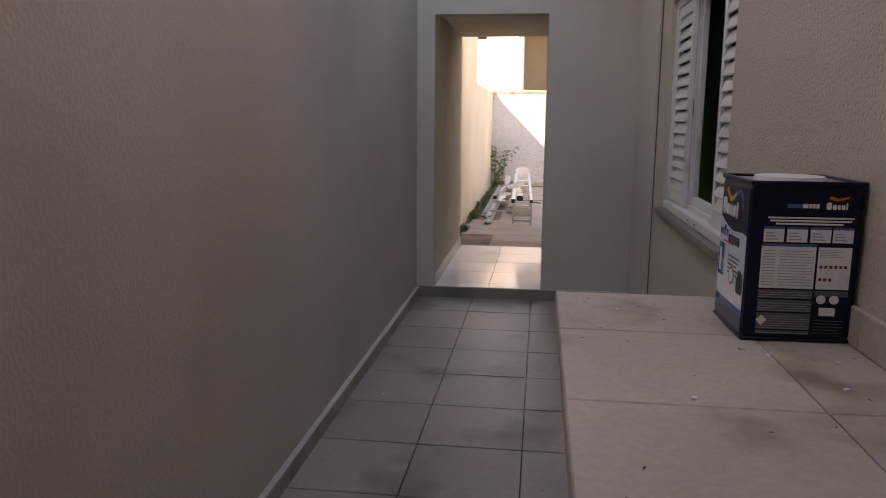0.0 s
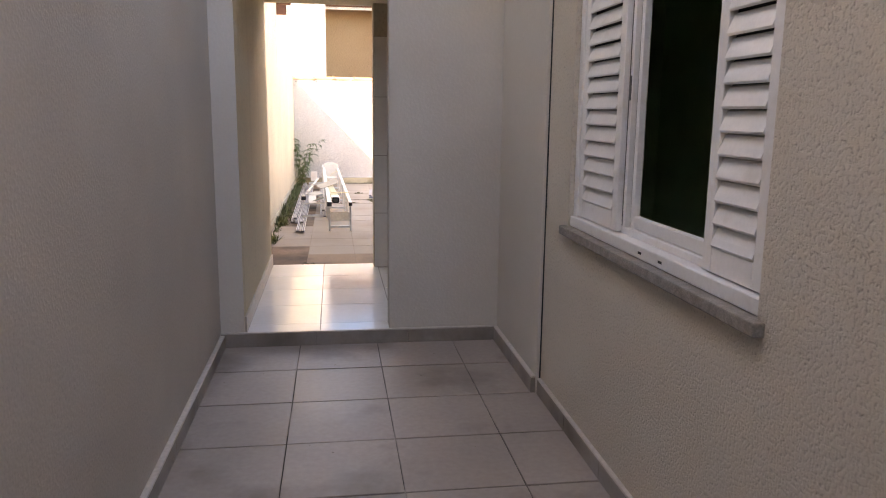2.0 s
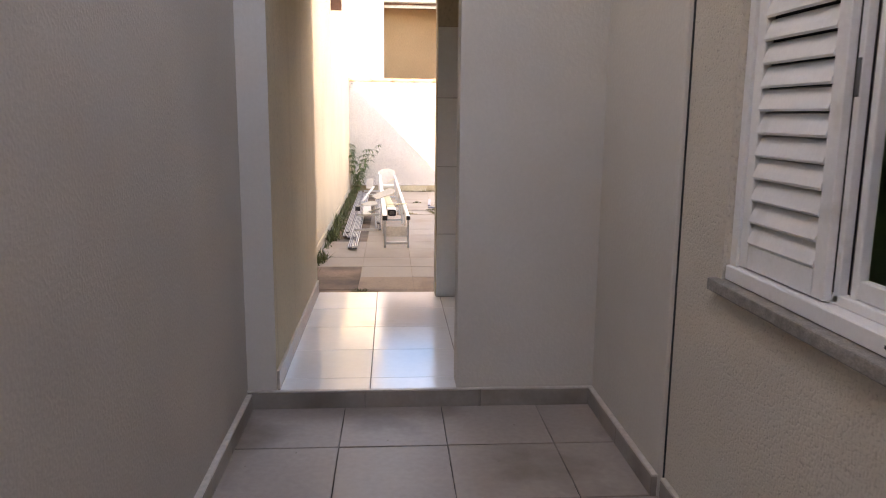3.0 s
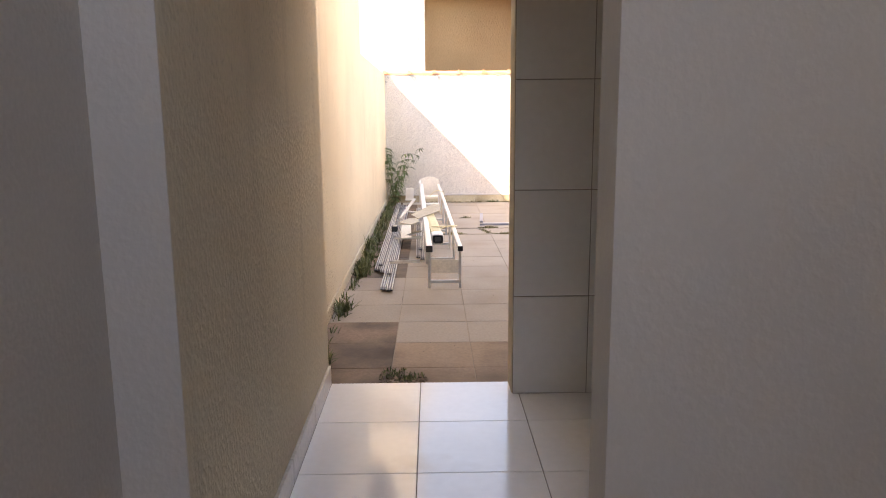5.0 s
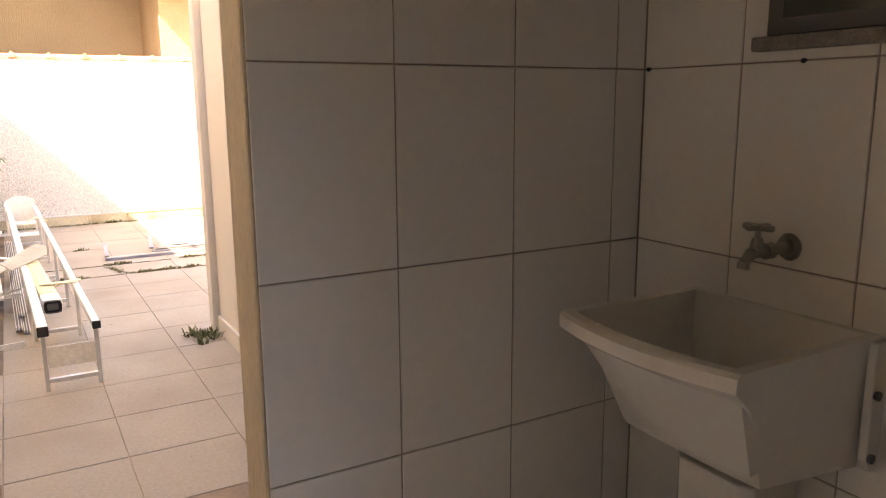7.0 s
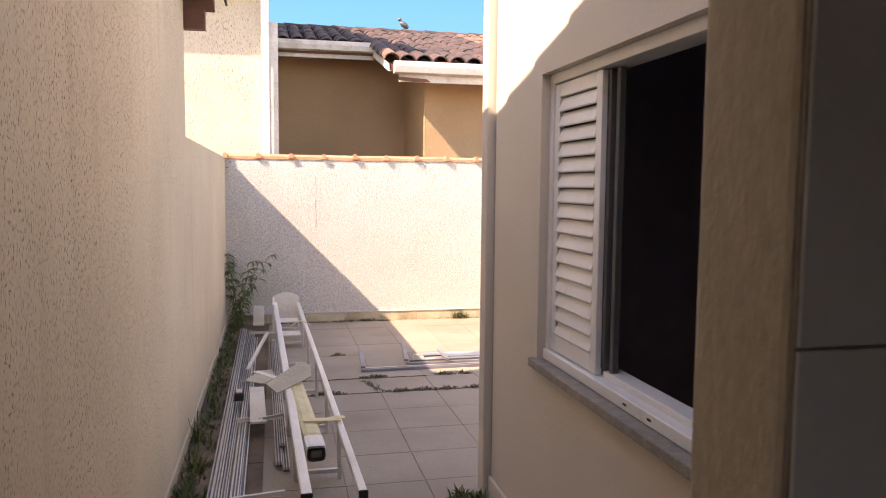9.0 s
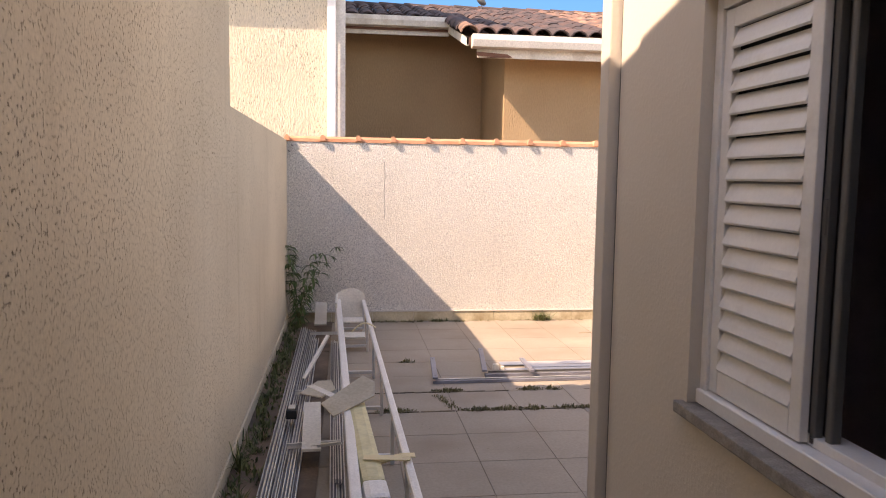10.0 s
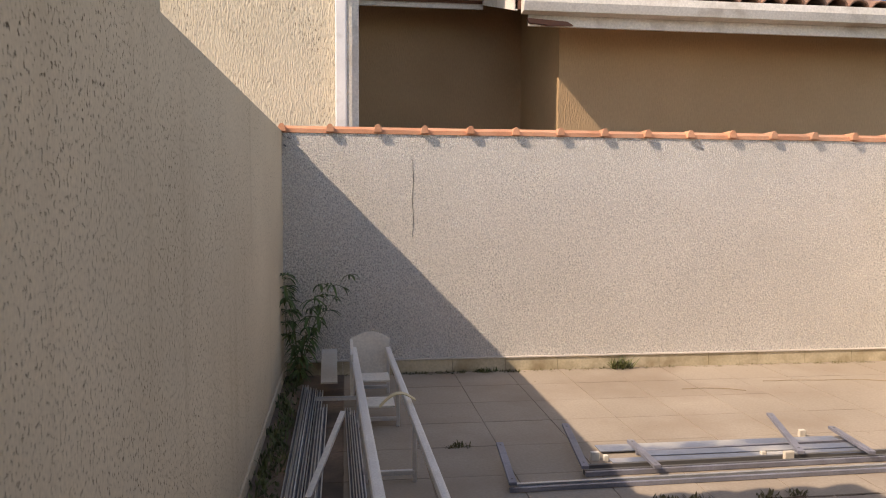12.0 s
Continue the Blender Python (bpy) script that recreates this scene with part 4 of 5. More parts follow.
for x0, y0, x1, y1, z, w in ((-0.535, 10.68, -0.56, 15.10, 0.010, 0.040), (-0.488, 10.60, -0.50, 15.0, 0.010, 0.036), (-0.444, 10.0, -0.455, 14.95, 0.012, 0.040),
                             (-0.397, 9.97, -0.42, 14.6, 0.012, 0.042), (-0.510, 10.72, -0.53, 14.9, 0.044, 0.034), (-0.42, 10.35, -0.435, 14.4, 0.050, 0.036)):
    profile((x0, y0, z), (x1, y1, z), w, 0.032)
for x0, y0, x1, y1, z, w in ((-0.215, 11.2, -0.275, 14.5, 0.012, 0.036), (-0.175, 11.12, -0.235, 14.45, 0.012, 0.034), (-0.195, 11.4, -0.25, 14.3, 0.046, 0.032)):
    profile((x0, y0, z), (x1, y1, z), w, 0.032, "ribbed aluminium profile lying beside the ladder frame")
for x0, y0, x1, y1, z in ((-0.43, 10.62, -0.19, 10.66, 0.085), (-0.46, 11.80, -0.19, 11.83, 0.085), (-0.48, 12.75, -0.22, 12.76, 0.085), (-0.47, 14.52, -0.22, 14.52, 0.09)):
    t = thing("cross_bar", "short grey aluminium cross bar on the profiles", "metal bar", "cross bars on the profiles")
    part("bar_body", bar((x0, y0, z), (x1, y1, z), 0.034, 0.020, 0.003), M_ALU_RAIL, t)
    part("bar_lip", bar((x0, y0 - 0.016, z + 0.012), (x1, y1 - 0.016, z + 0.012), 0.004, 0.010, 0.001), M_ALU, t)


def sheet(name, label, category, pts, turn, at, material, thick=0.008):
    t = thing(name, label, category)
    bm = prism(pts, "z", 0, thick, 0.0015)
    bmesh.ops.transform(bm, matrix=Matrix.Translation(at) @ Euler([radians(v) for v in turn]).to_matrix().to_4x4(), verts=bm.verts)
    part("sheet", bm, material, t)
    return t


sheet("white_board", "narrow white board lying across the profiles", "board", [(-0.048, -0.37), (0.048, -0.37), (0.048, 0.37), (-0.048, 0.37)], (1, 0, 2), (-0.345, 12.05, 0.102), M_PLATE, 0.014)
sheet("white_board", "short white board tilted against the wall base", "board", [(-0.055, -0.27), (0.055, -0.27), (0.055, 0.27), (-0.055, 0.27)], (12, 0, 1), (-0.40, 15.16, 0.14), M_PLATE, 0.014)
sheet("board_offcut", "weathered grey-beige board offcut resting on the frame", "board", [(-0.15, -0.03), (-0.10, -0.19), (0.12, -0.05), (0.14, 0.11), (0.09, 0.21)], (9, -8, 4),
      (-0.14, 11.80, 0.335), M_CARD)
sheet("board_offcut", "pale angular board offcut leaning on the profiles", "board", [(-0.09, -0.12), (0.06, -0.14), (0.09, 0.02), (0.01, 0.16), (-0.07, 0.12)], (4, 3, -20), (-0.32, 12.72, 0.11), M_CARD)
for p, q, w, h, lab in (((-0.36, 12.15, 0.30), (-0.22, 11.83, 0.33), 0.045, 0.012, "bright white metal strip leaning on the offcuts"), ((-0.44, 12.95, 0.12), (-0.30, 13.7, 0.25), 0.025, 0.016, "thin white bar leaning across the profiles"),
                        ((-0.32, 11.65, 0.14), (-0.20, 11.52, 0.20), 0.035, 0.012, "short bent white metal strip")):
    t = thing("metal_strip", lab, "metal strip", "loose metal strips")
    part("strip_face", bar(p, q, w, 0.003, 0.0005), M_PLATE, t)
    part("strip_edge", bar(Vector(p) + Vector((w / 2, 0, -h / 2)), Vector(q) + Vector((w / 2, 0, -h / 2)), 0.003, h, 0.0005), M_ALU, t)
t = thing("plastic_bracket", "small black and white bracket on the profiles", "bracket")
part("bracket_body", box(-0.50, -0.44, 12.25, 12.36, 0.075, 0.125, 0.006), M_RUBBER, t)
part("bracket_top", box(-0.49, -0.45, 12.27, 12.34, 0.125, 0.135, 0.003), M_PLATE, t)

# ---- dismantled window frame on the paving ----
wf = thing("dismantled_frame", "dismantled dull aluminium window frame with glass lying on the yard", "window frame")
FZ = YZ + 0.002
# the low dark middle bar stands in for the shaded gap between two rails
for y, z, mat in ((13.215, 0.010, M_FRAME), (13.236, 0.006, M_ALU_DARK), (13.254, 0.012, M_ALU)):
    part("long_rail", bar((0.455 + 0.5 * (y - 13.215), y, FZ + z), (3.7, y + 0.06, FZ + z), 0.018, 2 * z, 0.001), mat, wf)
for x0, x1, y, mat in ((0.86, 2.9, 13.36, M_FRAME), (0.86, 2.9, 13.385, M_ALU_DARK), (0.90, 2.7, 13.45, M_ALU_DARK), (1.22, 2.45, 13.62, M_FRAME)):
    part("inner_rail", bar((x0, y, FZ + 0.012), (x1, y + 0.04, FZ + 0.012), 0.018, 0.022, 0.001), mat, wf)
for p, q in (((0.47, 13.21, 0.03), (0.50, 13.66, 0.065)), ((0.85, 13.33, 0.045), (0.92, 13.90, 0.075)), ((1.20, 13.30, 0.045), (1.21, 13.68, 0.045)), ((2.02, 13.42, 0.04), (2.17, 13.96, 0.075)), ((2.37, 13.36, 0.045), (2.42, 13.76, 0.05))):
    m = part("cross_member", bar(p, q, 0.036, 0.016, 0.002), M_FRAME, wf)
    for s in (0.08, 0.92):
        c = Vector(p).lerp(Vector(q), s)
        part("screw_hole", box(c.x - 0.004, c.x + 0.004, c.y - 0.004, c.y + 0.004, c.z + 0.004, c.z + 0.0092), M_ALU_DARK, m)
for y0, y1, z in ((13.47, 13.53, 0.016), (13.54, 13.61, 0.019), (13.65, 13.75, 0.010)):
    part("pane", box(1.04 if z < 0.018 else 1.24, 2.42, y0, y1, FZ + z, FZ + z + 0.005), M_SKY_TINT_GLASS, wf, "dusty loose glass strip, coloured bluish for the reflected sky")
for x, y, s in ((0.98, 13.57, 0.022), (1.03, 13.55, 0.012), (1.86, 13.50, 0.014), (1.97, 13.45, 0.026), (2.27, 13.80, 0.018)):
    part("clip", box(x - s, x + s, y - 0.012, y + 0.012, YZ, YZ + 0.02 + 1.2 * s, 0.003), M_PLATE, wf, "white plastic clip")

# ---- coping of the back wall ----
coping = thing("coping", "terracotta coping tiles on the yard's back wall", "coping", "", "structure")
bm = prism([(-0.008, -0.012), (0.17, -0.012), (0.168, 0.016), (0.075, 0.044), (-0.006, 0.018)], "x", -0.172, 0.172)
cap_mesh = mesh_of("coping_tile", bm, M_CLAY)
bm = prism([(0.030 * math.cos(math.pi * k / 8), 0.060 * math.sin(math.pi * k / 8)) for k in range(9)], "y", -0.040, 0.185, 0.003)
lip_mesh = mesh_of("coping_lip", bm, M_CLAY)
for i in range(15):
    x = -0.74 + 0.348 * i
    c = new("coping_tile", cap_mesh)
    c.parent, c.location, c.rotation_euler = coping, (x + 0.174, BW, TOP + random.uniform(-0.002, 0.002)), (0, radians(random.uniform(-0.5, 0.5)), 0)
    c = new("coping_lip", lip_mesh)
    c.parent, c.location, c.rotation_euler = coping, (x, BW + 0.004, TOP - 0.004 + random.uniform(-0.003, 0.003)), (radians(-2), 0, radians(random.uniform(-2, 2)))
for k, (x, z) in enumerate(((-0.70, 1.755), (-0.73, 1.70))):
    t = thing("iron_hook", "rusty iron hook in the wall corner", "hook", "hooks in the corner")
    part("hook_bar", rod((x, BW + 0.01, z), (x + 0.02, BW - 0.05, z - 0.012), 0.006, 0.005, 8), M_ALU_DARK, t)
crack = thing("wall_crack", "thin dark vertical crack in the back wall", "crack", "", "structure")
pts = [(0.215, 1.60), (0.221, 1.45), (0.213, 1.30), (0.222, 1.15), (0.216, 1.02), (0.219, 1.02), (0.226, 1.15), (0.217, 1.30), (0.225, 1.45), (0.218, 1.60)]
part("crack_line", prism(pts, "y", BW - 0.0015, BW + 0.01), M_GROUT, crack)

# ---- roof tiles ----
def barrel(radius, length, material, name):
    bm = bmesh.new()
    n = 7
    rows = []
    for s, r in ((0, radius), (1, radius * 0.80)):
        for rr in (r, r - 0.014):
            rows.append([bm.verts.new((rr * math.cos(math.pi * k / n), s * length, rr * math.sin(math.pi * k / n) * 0.85)) for k in range(n + 1)])
    a, ai, b, bi = rows
    for lo, hi in ((a, b), (ai, bi), (a, ai), (b, bi)):
        for k in range(n):
            bm.faces.new((lo[k], lo[k + 1], hi[k + 1], hi[k]))
    for k in (0, n):
        bm.faces.new((a[k], ai[k], bi[k], b[k]))
    return mesh_of(name, bm, material, False)


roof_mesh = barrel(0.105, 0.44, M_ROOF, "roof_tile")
lit_roof_mesh = barrel(0.105, 0.44, M_CLAY_LIT, "roof_tile")
clay_mesh = barrel(0.10, 0.42, M_CLAY_LIT, "verge_tile")

# ---- neighbour's house behind the back wall ----
house = thing("house", "single-storey ochre neighbour's house with clay roof and white gutters", "house", at=(2, 18, -0.06))


def of_house(name, bm, material, label="", parent=None):
    bmesh.ops.translate(bm, vec=(-2, -18, 0.06), verts=bm.verts)
    return part(name, bm, material, parent or house, label)


SL = 0.273
WX, WY = 1.66, 16.70           # corner of the wing
GY, GZ = 16.19, 2.92           # eave of the wing
RY = 20.4
RYA, RXA = 17.67, 1.13         # eave of the recess


def roof_z(y):
    return GZ + 0.10 + SL * (y - GY)


# top raised out of view so that it shades the wing's side wall
of_house("wall", box(-6, -0.36, 16.02, 24, -0.06, 5.4), M_COMBED, "beige combed-plaster wall of the taller part")
of_house("wall", box(-0.36, WX, 18.20, 18.4, -0.06, 3.43), M_NEIGHBOUR, "ochre recessed wall")
of_house("wall", prism([(WY, -0.06), (24, -0.06), (24, 3.2), (RY, roof_z(RY) - 0.14), (WY, roof_z(WY) - 0.14)], "x", WX, 9.0), M_NEIGHBOUR, "ochre wing wall")
# ledge out of view, placed for the shadow line on the combed wall
of_house("roof", box(-6.1, -0.37, 15.74, 16.018, 3.73, 3.84), M_FASCIA, "unseen white ledge added to shade the wall of the taller part")
of_house("downpipe", box(-0.358, -0.268, 15.94, 16.015, -0.06, 3.72, 0.012), M_ALU_WHITE, "white downpipe")
of_house("corner_trim", box(-0.358, -0.172, 16.06, 16.16, -0.06, 3.35, 0.004), M_FASCIA, "white corner board")
roof = of_house("roof", prism([(RYA, roof_z(RYA) - 0.05), (RY, roof_z(RY) - 0.05), (26, roof_z(RY) - 1.75), (26, roof_z(RY) - 1.85), (RY, roof_z(RY) - 0.13), (RYA, roof_z(RYA) - 0.13)], "x", -0.355, RXA), M_WOOD, "clay-tiled roof")
of_house("roof_deck", prism([(GY, roof_z(GY) - 0.05), (RY, roof_z(RY) - 0.05), (26, roof_z(RY) - 1.75), (26, roof_z(RY) - 1.85), (RY, roof_z(RY) - 0.13), (GY, roof_z(GY) - 0.13)], "x", RXA, 9.2), M_WOOD, "", roof)
of_house("gutter", prism([(RYA - 0.10, 3.335), (RYA, 3.325), (RYA + 0.01, 3.45), (RYA - 0.115, 3.455), (RYA - 0.12, 3.40)], "x", -0.30, RXA), M_FASCIA, "white painted gutter")
of_house("fascia", box(-0.28, RXA, RYA + 0.02, RYA + 0.05, 3.245, 3.335), M_FASCIA, "white fascia board")
of_house("gutter", prism([(GY - 0.10, GZ - 0.06), (GY, GZ - 0.07), (GY + 0.01, GZ + 0.07), (GY - 0.115, GZ + 0.07), (GY - 0.12, GZ + 0.01)], "x", RXA + 0.05, 9.2), M_FASCIA, "white painted gutter")
of_house("fascia", box(RXA + 0.12, 9.2, GY + 0.02, GY + 0.05, GZ - 0.158, GZ - 0.06), M_FASCIA, "chipped white fascia board")
of_house("broken_fascia", prism([(RXA + 0.10, GZ - 0.10), (RXA + 0.45, GZ - 0.12), (RXA + 0.50, GZ - 0.15), (RXA + 0.22, GZ - 0.16), (RXA + 0.30, GZ - 0.15), (RXA + 0.12, GZ - 0.14)], "y", GY - 0.01, GY + 0.018), M_WOOD, "rotten fascia end")
of_house("verge_board", prism([(GY, roof_z(GY) - 0.14), (RYA, roof_z(RYA) - 0.14), (RYA, roof_z(RYA) - 0.05), (GY, roof_z(GY) - 0.05)], "x", RXA - 0.01, RXA + 0.02), M_FASCIA, "chipped white verge board")
of_house("soffit", prism([(GY + 0.06, GZ - 0.06), (WY - 0.01, GZ - 0.02), (WY - 0.01, GZ - 0.0), (GY + 0.06, GZ - 0.04)], "x", RXA + 0.26, 9.1), M_FASCIA)
tilt = math.atan(SL)
inv = Vector((-2, -18, 0.06))
for row in range(12):
    y = GY - 0.05 + row * 0.355
    for col in range(34):
        x = -0.30 + col * 0.205 + random.uniform(-0.008, 0.008)
        if (x < RXA + 0.08 and y < RYA - 0.06) or x > 6.2 or y > RY - 0.2:
            continue
        # shadow edge painted by material: shaded tiles left of x 2.9, lit ones beyond
        o = new("roof_tile", lit_roof_mesh if x > 2.9 else roof_mesh)
        o.parent = roof
        o.location = Vector((x, y, roof_z(y) - 0.02 + random.uniform(-0.006, 0.006))) + inv
        o.rotation_euler = (tilt + radians(2.0), 0, radians(random.uniform(-1.5, 1.5)))
for k in range(5):
    y = GY - 0.02 + k * 0.34
    # verge and ridge tiles follow the same painted shade
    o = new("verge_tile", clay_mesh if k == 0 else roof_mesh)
    o.parent, o.location, o.rotation_euler = roof, Vector((RXA + 0.03, y, roof_z(y) + 0.0)) + inv, (tilt + radians(3), 0, 0)
for k in range(17):
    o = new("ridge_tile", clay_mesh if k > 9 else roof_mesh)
    o.parent, o.location, o.rotation_euler = roof, Vector((-0.45 + 0.40 * k, RY - 0.15, roof_z(RY) - 0.04)) + inv, (0, radians(-2), radians(-90))
bird = thing("roof_finial", "small grey bird-shaped finial on the roof ridge", "finial", at=(1.94, 19.9, roof_z(19.9) + 0.07))
bm = bmesh.new()
bmesh.ops.create_uvsphere(bm, u_segments=10, v_segments=7, radius=0.06, matrix=Matrix.Translation((0, 0, 0.11)) @ pose(0, 0, 0, 0, 35, 0) @ Matrix.Diagonal((1.5, 0.8, 0.8, 1)))
bmesh.ops.create_uvsphere(bm, u_segments=8, v_segments=6, radius=0.035, matrix=Matrix.Translation((-0.08, 0, 0.20)))
rod((0, 0, 0.07), (0, 0, -0.02), 0.008, None, 6, bm)
part("finial_body", bm, M_ALU_DARK, bird, smooth=True)

# ---- roof of the tall neighbour on the boundary ----
eaves = thing("neighbour_roof", "clay-tiled roof of the tall neighbouring house with dark wooden eaves", "roof")
for ya, yb, za, zb in ((5.0, 12.10, RIDGE, gable(12.10)), (-1.9, 5.0, gable(-1.9), RIDGE)):
    part("roof_slope", prism([(ya, za - 0.06), (yb, zb - 0.06), (yb, zb), (ya, za)], "x", -5.0, -0.57), M_WOOD, eaves)
part("eave_beam", box(-5.0, -0.62, 11.97, 12.04, 2.44, 2.56, 0.004), M_WOOD, eaves, "dark brown wooden beam end")
for k in range(20):
    y = 12.13 - 0.36 * k
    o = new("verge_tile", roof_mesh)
    o.parent, o.location, o.rotation_euler = eaves, (-0.60, y, gable(y)), (math.atan(0.285), 0, math.pi)
for k in range(8):
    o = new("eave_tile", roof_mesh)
    o.parent, o.location, o.rotation_euler = eaves, (-0.82 - 0.205 * k, 12.13, gable(12.13)), (math.atan(0.285), 0, math.pi)

# ---- plants ----
def blade(bm, p, way, length, width, droop=0.4, steps=4):
    """A leaf or grass blade: a folded strip that tapers and bends down."""
    way = Vector(way).normalized()
    side = way.cross(Vector((0, 0, 1)))
    side = side.normalized() if side.length > 0.01 else Vector((1, 0, 0))
    pos, prev = Vector(p), None
    for i in range(steps + 1):
        s = i / steps
        w = width * (0.25 + 1.5 * s) * (1 - s) * 1.6 + 0.0006
        fold = Vector((0, 0, w * 0.25))
        cur = (bm.verts.new(pos - side * w / 2 + fold), bm.verts.new(pos), bm.verts.new(pos + side * w / 2 + fold))
        if prev:
            bm.faces.new((prev[0], prev[1], cur[1], cur[0])), bm.faces.new((prev[1], prev[2], cur[2], cur[1]))
        prev = cur
        way = (way + Vector((0, 0, -droop / steps))).normalized()
        pos = pos + way * length / steps
    return bm


rng = random.Random(4)
shrub = thing("shrub", "leggy green weed with long drooping leaves in the yard corner", "plant", at=(-0.62, 15.36, YZ))
for k in range(8):
    ang, lean, tall = rng.uniform(0, 6.28), rng.uniform(0.15, 0.5), rng.uniform(0.42, 0.80)
    if k in (0, 1, 2):
        ang, lean, tall = (-0.25, 0.15, -0.5)[k], (0.48, 0.34, 0.2)[k], (0.78, 0.70, 0.60)[k]
    stem, leaves = bmesh.new(), bmesh.new()
    prev = Vector((rng.uniform(-0.03, 0.03), rng.uniform(-0.03, 0.03), 0))
    for i in range(9):
        s = (i + 1) / 9
        cur = Vector((math.cos(ang) * lean * s ** 1.5 * tall, math.sin(ang) * lean * s ** 1.5 * tall * 0.6, tall * s))
        cur.x = max(cur.x, -0.09)
        cur.y = min(cur.y, 0.14)
        rod(prev, cur, 0.005 * (1.15 - s), 0.005 * (1.05 - s), 6, stem)
        for _ in range(4 if i > 2 else 3):
            a = rng.uniform(0, 6.28)
            blade(leaves, cur, (math.cos(a), math.sin(a), rng.uniform(-0.1, 0.7)), rng.uniform(0.08, 0.15), rng.uniform(0.018, 0.030), 1.4, 5)
        prev = cur
    st = part("stem", stem, M_STEM, shrub)
    part("leaves", leaves, M_LEAF, st)


def tuft(bm, x, y, z, n, tall, wide=0.006, spread=0.6):
    for _ in range(n):
        a, s = rng.uniform(0, 6.28), rng.uniform(0.1, spread)
        blade(bm, (x + rng.uniform(-0.03, 0.03), y + rng.uniform(-0.03, 0.03), z), (math.cos(a) * s, math.sin(a) * s, 1), rng.uniform(0.4, 1.0) * tall, rng.uniform(0.6, 1.4) * wide, 0.7, 3)


def weed_patch(name, label, spots, material=M_GRASS):
    bm = bmesh.new()
    for x, y, n, tall, wide in spots:
        tuft(bm, x, y, YZ - 0.006, n, tall, wide, 0.9)
    return tagged(part(name, bm, material, None, label), "", "weeds", "weeds in the paving", "stuff")


spots = []
y = 8.35
while y < 15.4:
    dense = 0.5 + 0.5 * noise.noise((y * 1.7, 0, 3))
    spots.append((YL + 0.035 + rng.uniform(0, 0.05 + 0.07 * (y > 10.5)), y, int(4 + 14 * dense), 0.03 + 0.09 * dense, 0.009))
    if y > 11:
        spots.append((YL + 0.06 + rng.uniform(0, 0.14), y + 0.02, 5, 0.035, 0.012))
        spots.append((YL + 0.04 + rng.uniform(0, 0.08), y + 0.05, 7, 0.07, 0.013))
    y += rng.uniform(0.03, 0.09) if y > 10 else rng.uniform(0.06, 0.3)
for y in (8.42, 9.45, 10.6, 10.9, 11.2):
    for _ in range(4):
        spots.append((YL + 0.05 + rng.uniform(0, 0.06), y + rng.uniform(-0.1, 0.1), 20, 0.12, 0.013))
for y, tall in ((11.72, 0.24), (11.80, 0.20), (12.95, 0.13), (13.6, 0.12), (10.95, 0.16)):
    spots.append((YL + 0.035, y, 8, tall, 0.012))
weed_patch("weeds_boundary", "green weeds growing along the foot of the boundary wall", spots)
spots = []
for row_y, x0, x1, chance in ((12.60, 0.05, 3.9, 0.8), (13.03, -0.1, 1.9, 0.35), (13.85, -0.1, 0.6, 0.2)):
    x = x0
    while x < x1:
        long = rng.uniform(0.05, 0.22)
        if rng.random() < chance + 0.25 * (row_y < 12.6 and x > 1.5):
            n = int(long / 0.014)
            for i in range(n):
                s = 1 - abs(2 * i / n - 1)
                spots.append((x + long * i / n, row_y + rng.uniform(-0.018, 0.018) * s, rng.randint(8, 15), rng.uniform(0.016, 0.028) + 0.026 * s, 0.009))
        x += long + rng.uniform(0.0, 0.09)
for i in range(14):
    spots.append((0.52 - 0.07 * i / 14 + rng.uniform(-0.02, 0.02), 12.63 + 0.022 * i, 9, 0.035, 0.007))
weed_patch("weeds_joints", "low brownish-green weeds growing in the joints of the yard tiles", spots, M_JOINT_WEED)
spots = [(rng.uniform(-0.4, 4.0), BW - 0.035 + rng.uniform(-0.03, 0.01), rng.randint(5, 14), rng.uniform(0.010, 0.03), 0.006) for _ in range(170)]
spots += [(1.83 + rng.uniform(-0.10, 0.10), BW - 0.05, 14, 0.15, 0.012) for _ in range(5)] + [(0.75 + rng.uniform(-0.1, 0.1), BW - 0.05, 14, 0.06, 0.010) for _ in range(5)]
back = spots[:170] + [(rng.uniform(-0.2, 1.05), BW - 0.045 + rng.uniform(-0.03, 0.015), rng.randint(6, 12), rng.uniform(0.015, 0.04), 0.008) for _ in range(70)]
weed_patch("weeds_back", "sparse dry weeds along the foot of the back wall", back, M_JOINT_WEED)
weed_patch("weeds_tuft", "small green tufts at the foot of the back wall", spots[170:])
spots = [(0.73 + rng.uniform(-0.10, 0.02), 10.60 + rng.uniform(-0.16, 0.12), 22, 0.075, 0.012) for _ in range(9)]
weed_patch("weeds_corner", "clump of broad weeds at the house corner", spots)
spots = [(-0.24 + rng.uniform(-0.11, 0.10), 8.26 + rng.uniform(-0.05, 0.08), 18, 0.038, 0.006) for _ in range(12)]
weed_patch("weeds_step", "tuft of weeds on dark soil before the step", spots)
spots = [(rng.uniform(1.5, 3.2), 12.55 + rng.uniform(-0.05, 0.05), 8, 0.035, 0.006) for _ in range(14)]
weed_patch("dry_weeds", "brown dry weeds in the paving joint", spots, M_DRY)
bm = bmesh.new()
for _ in range(60):
    a, r = rng.uniform(0, 6.28), rng.uniform(0, 1) ** 0.5
    bmesh.ops.create_icosphere(bm, subdivisions=1, radius=rng.uniform(0.006, 0.016), matrix=Matrix.Translation((-0.22 + 0.13 * r * math.cos(a), 8.20 + 0.07 * r * math.sin(a), YZ)) @ Matrix.Diagonal((1, 1, 0.5, 1)))
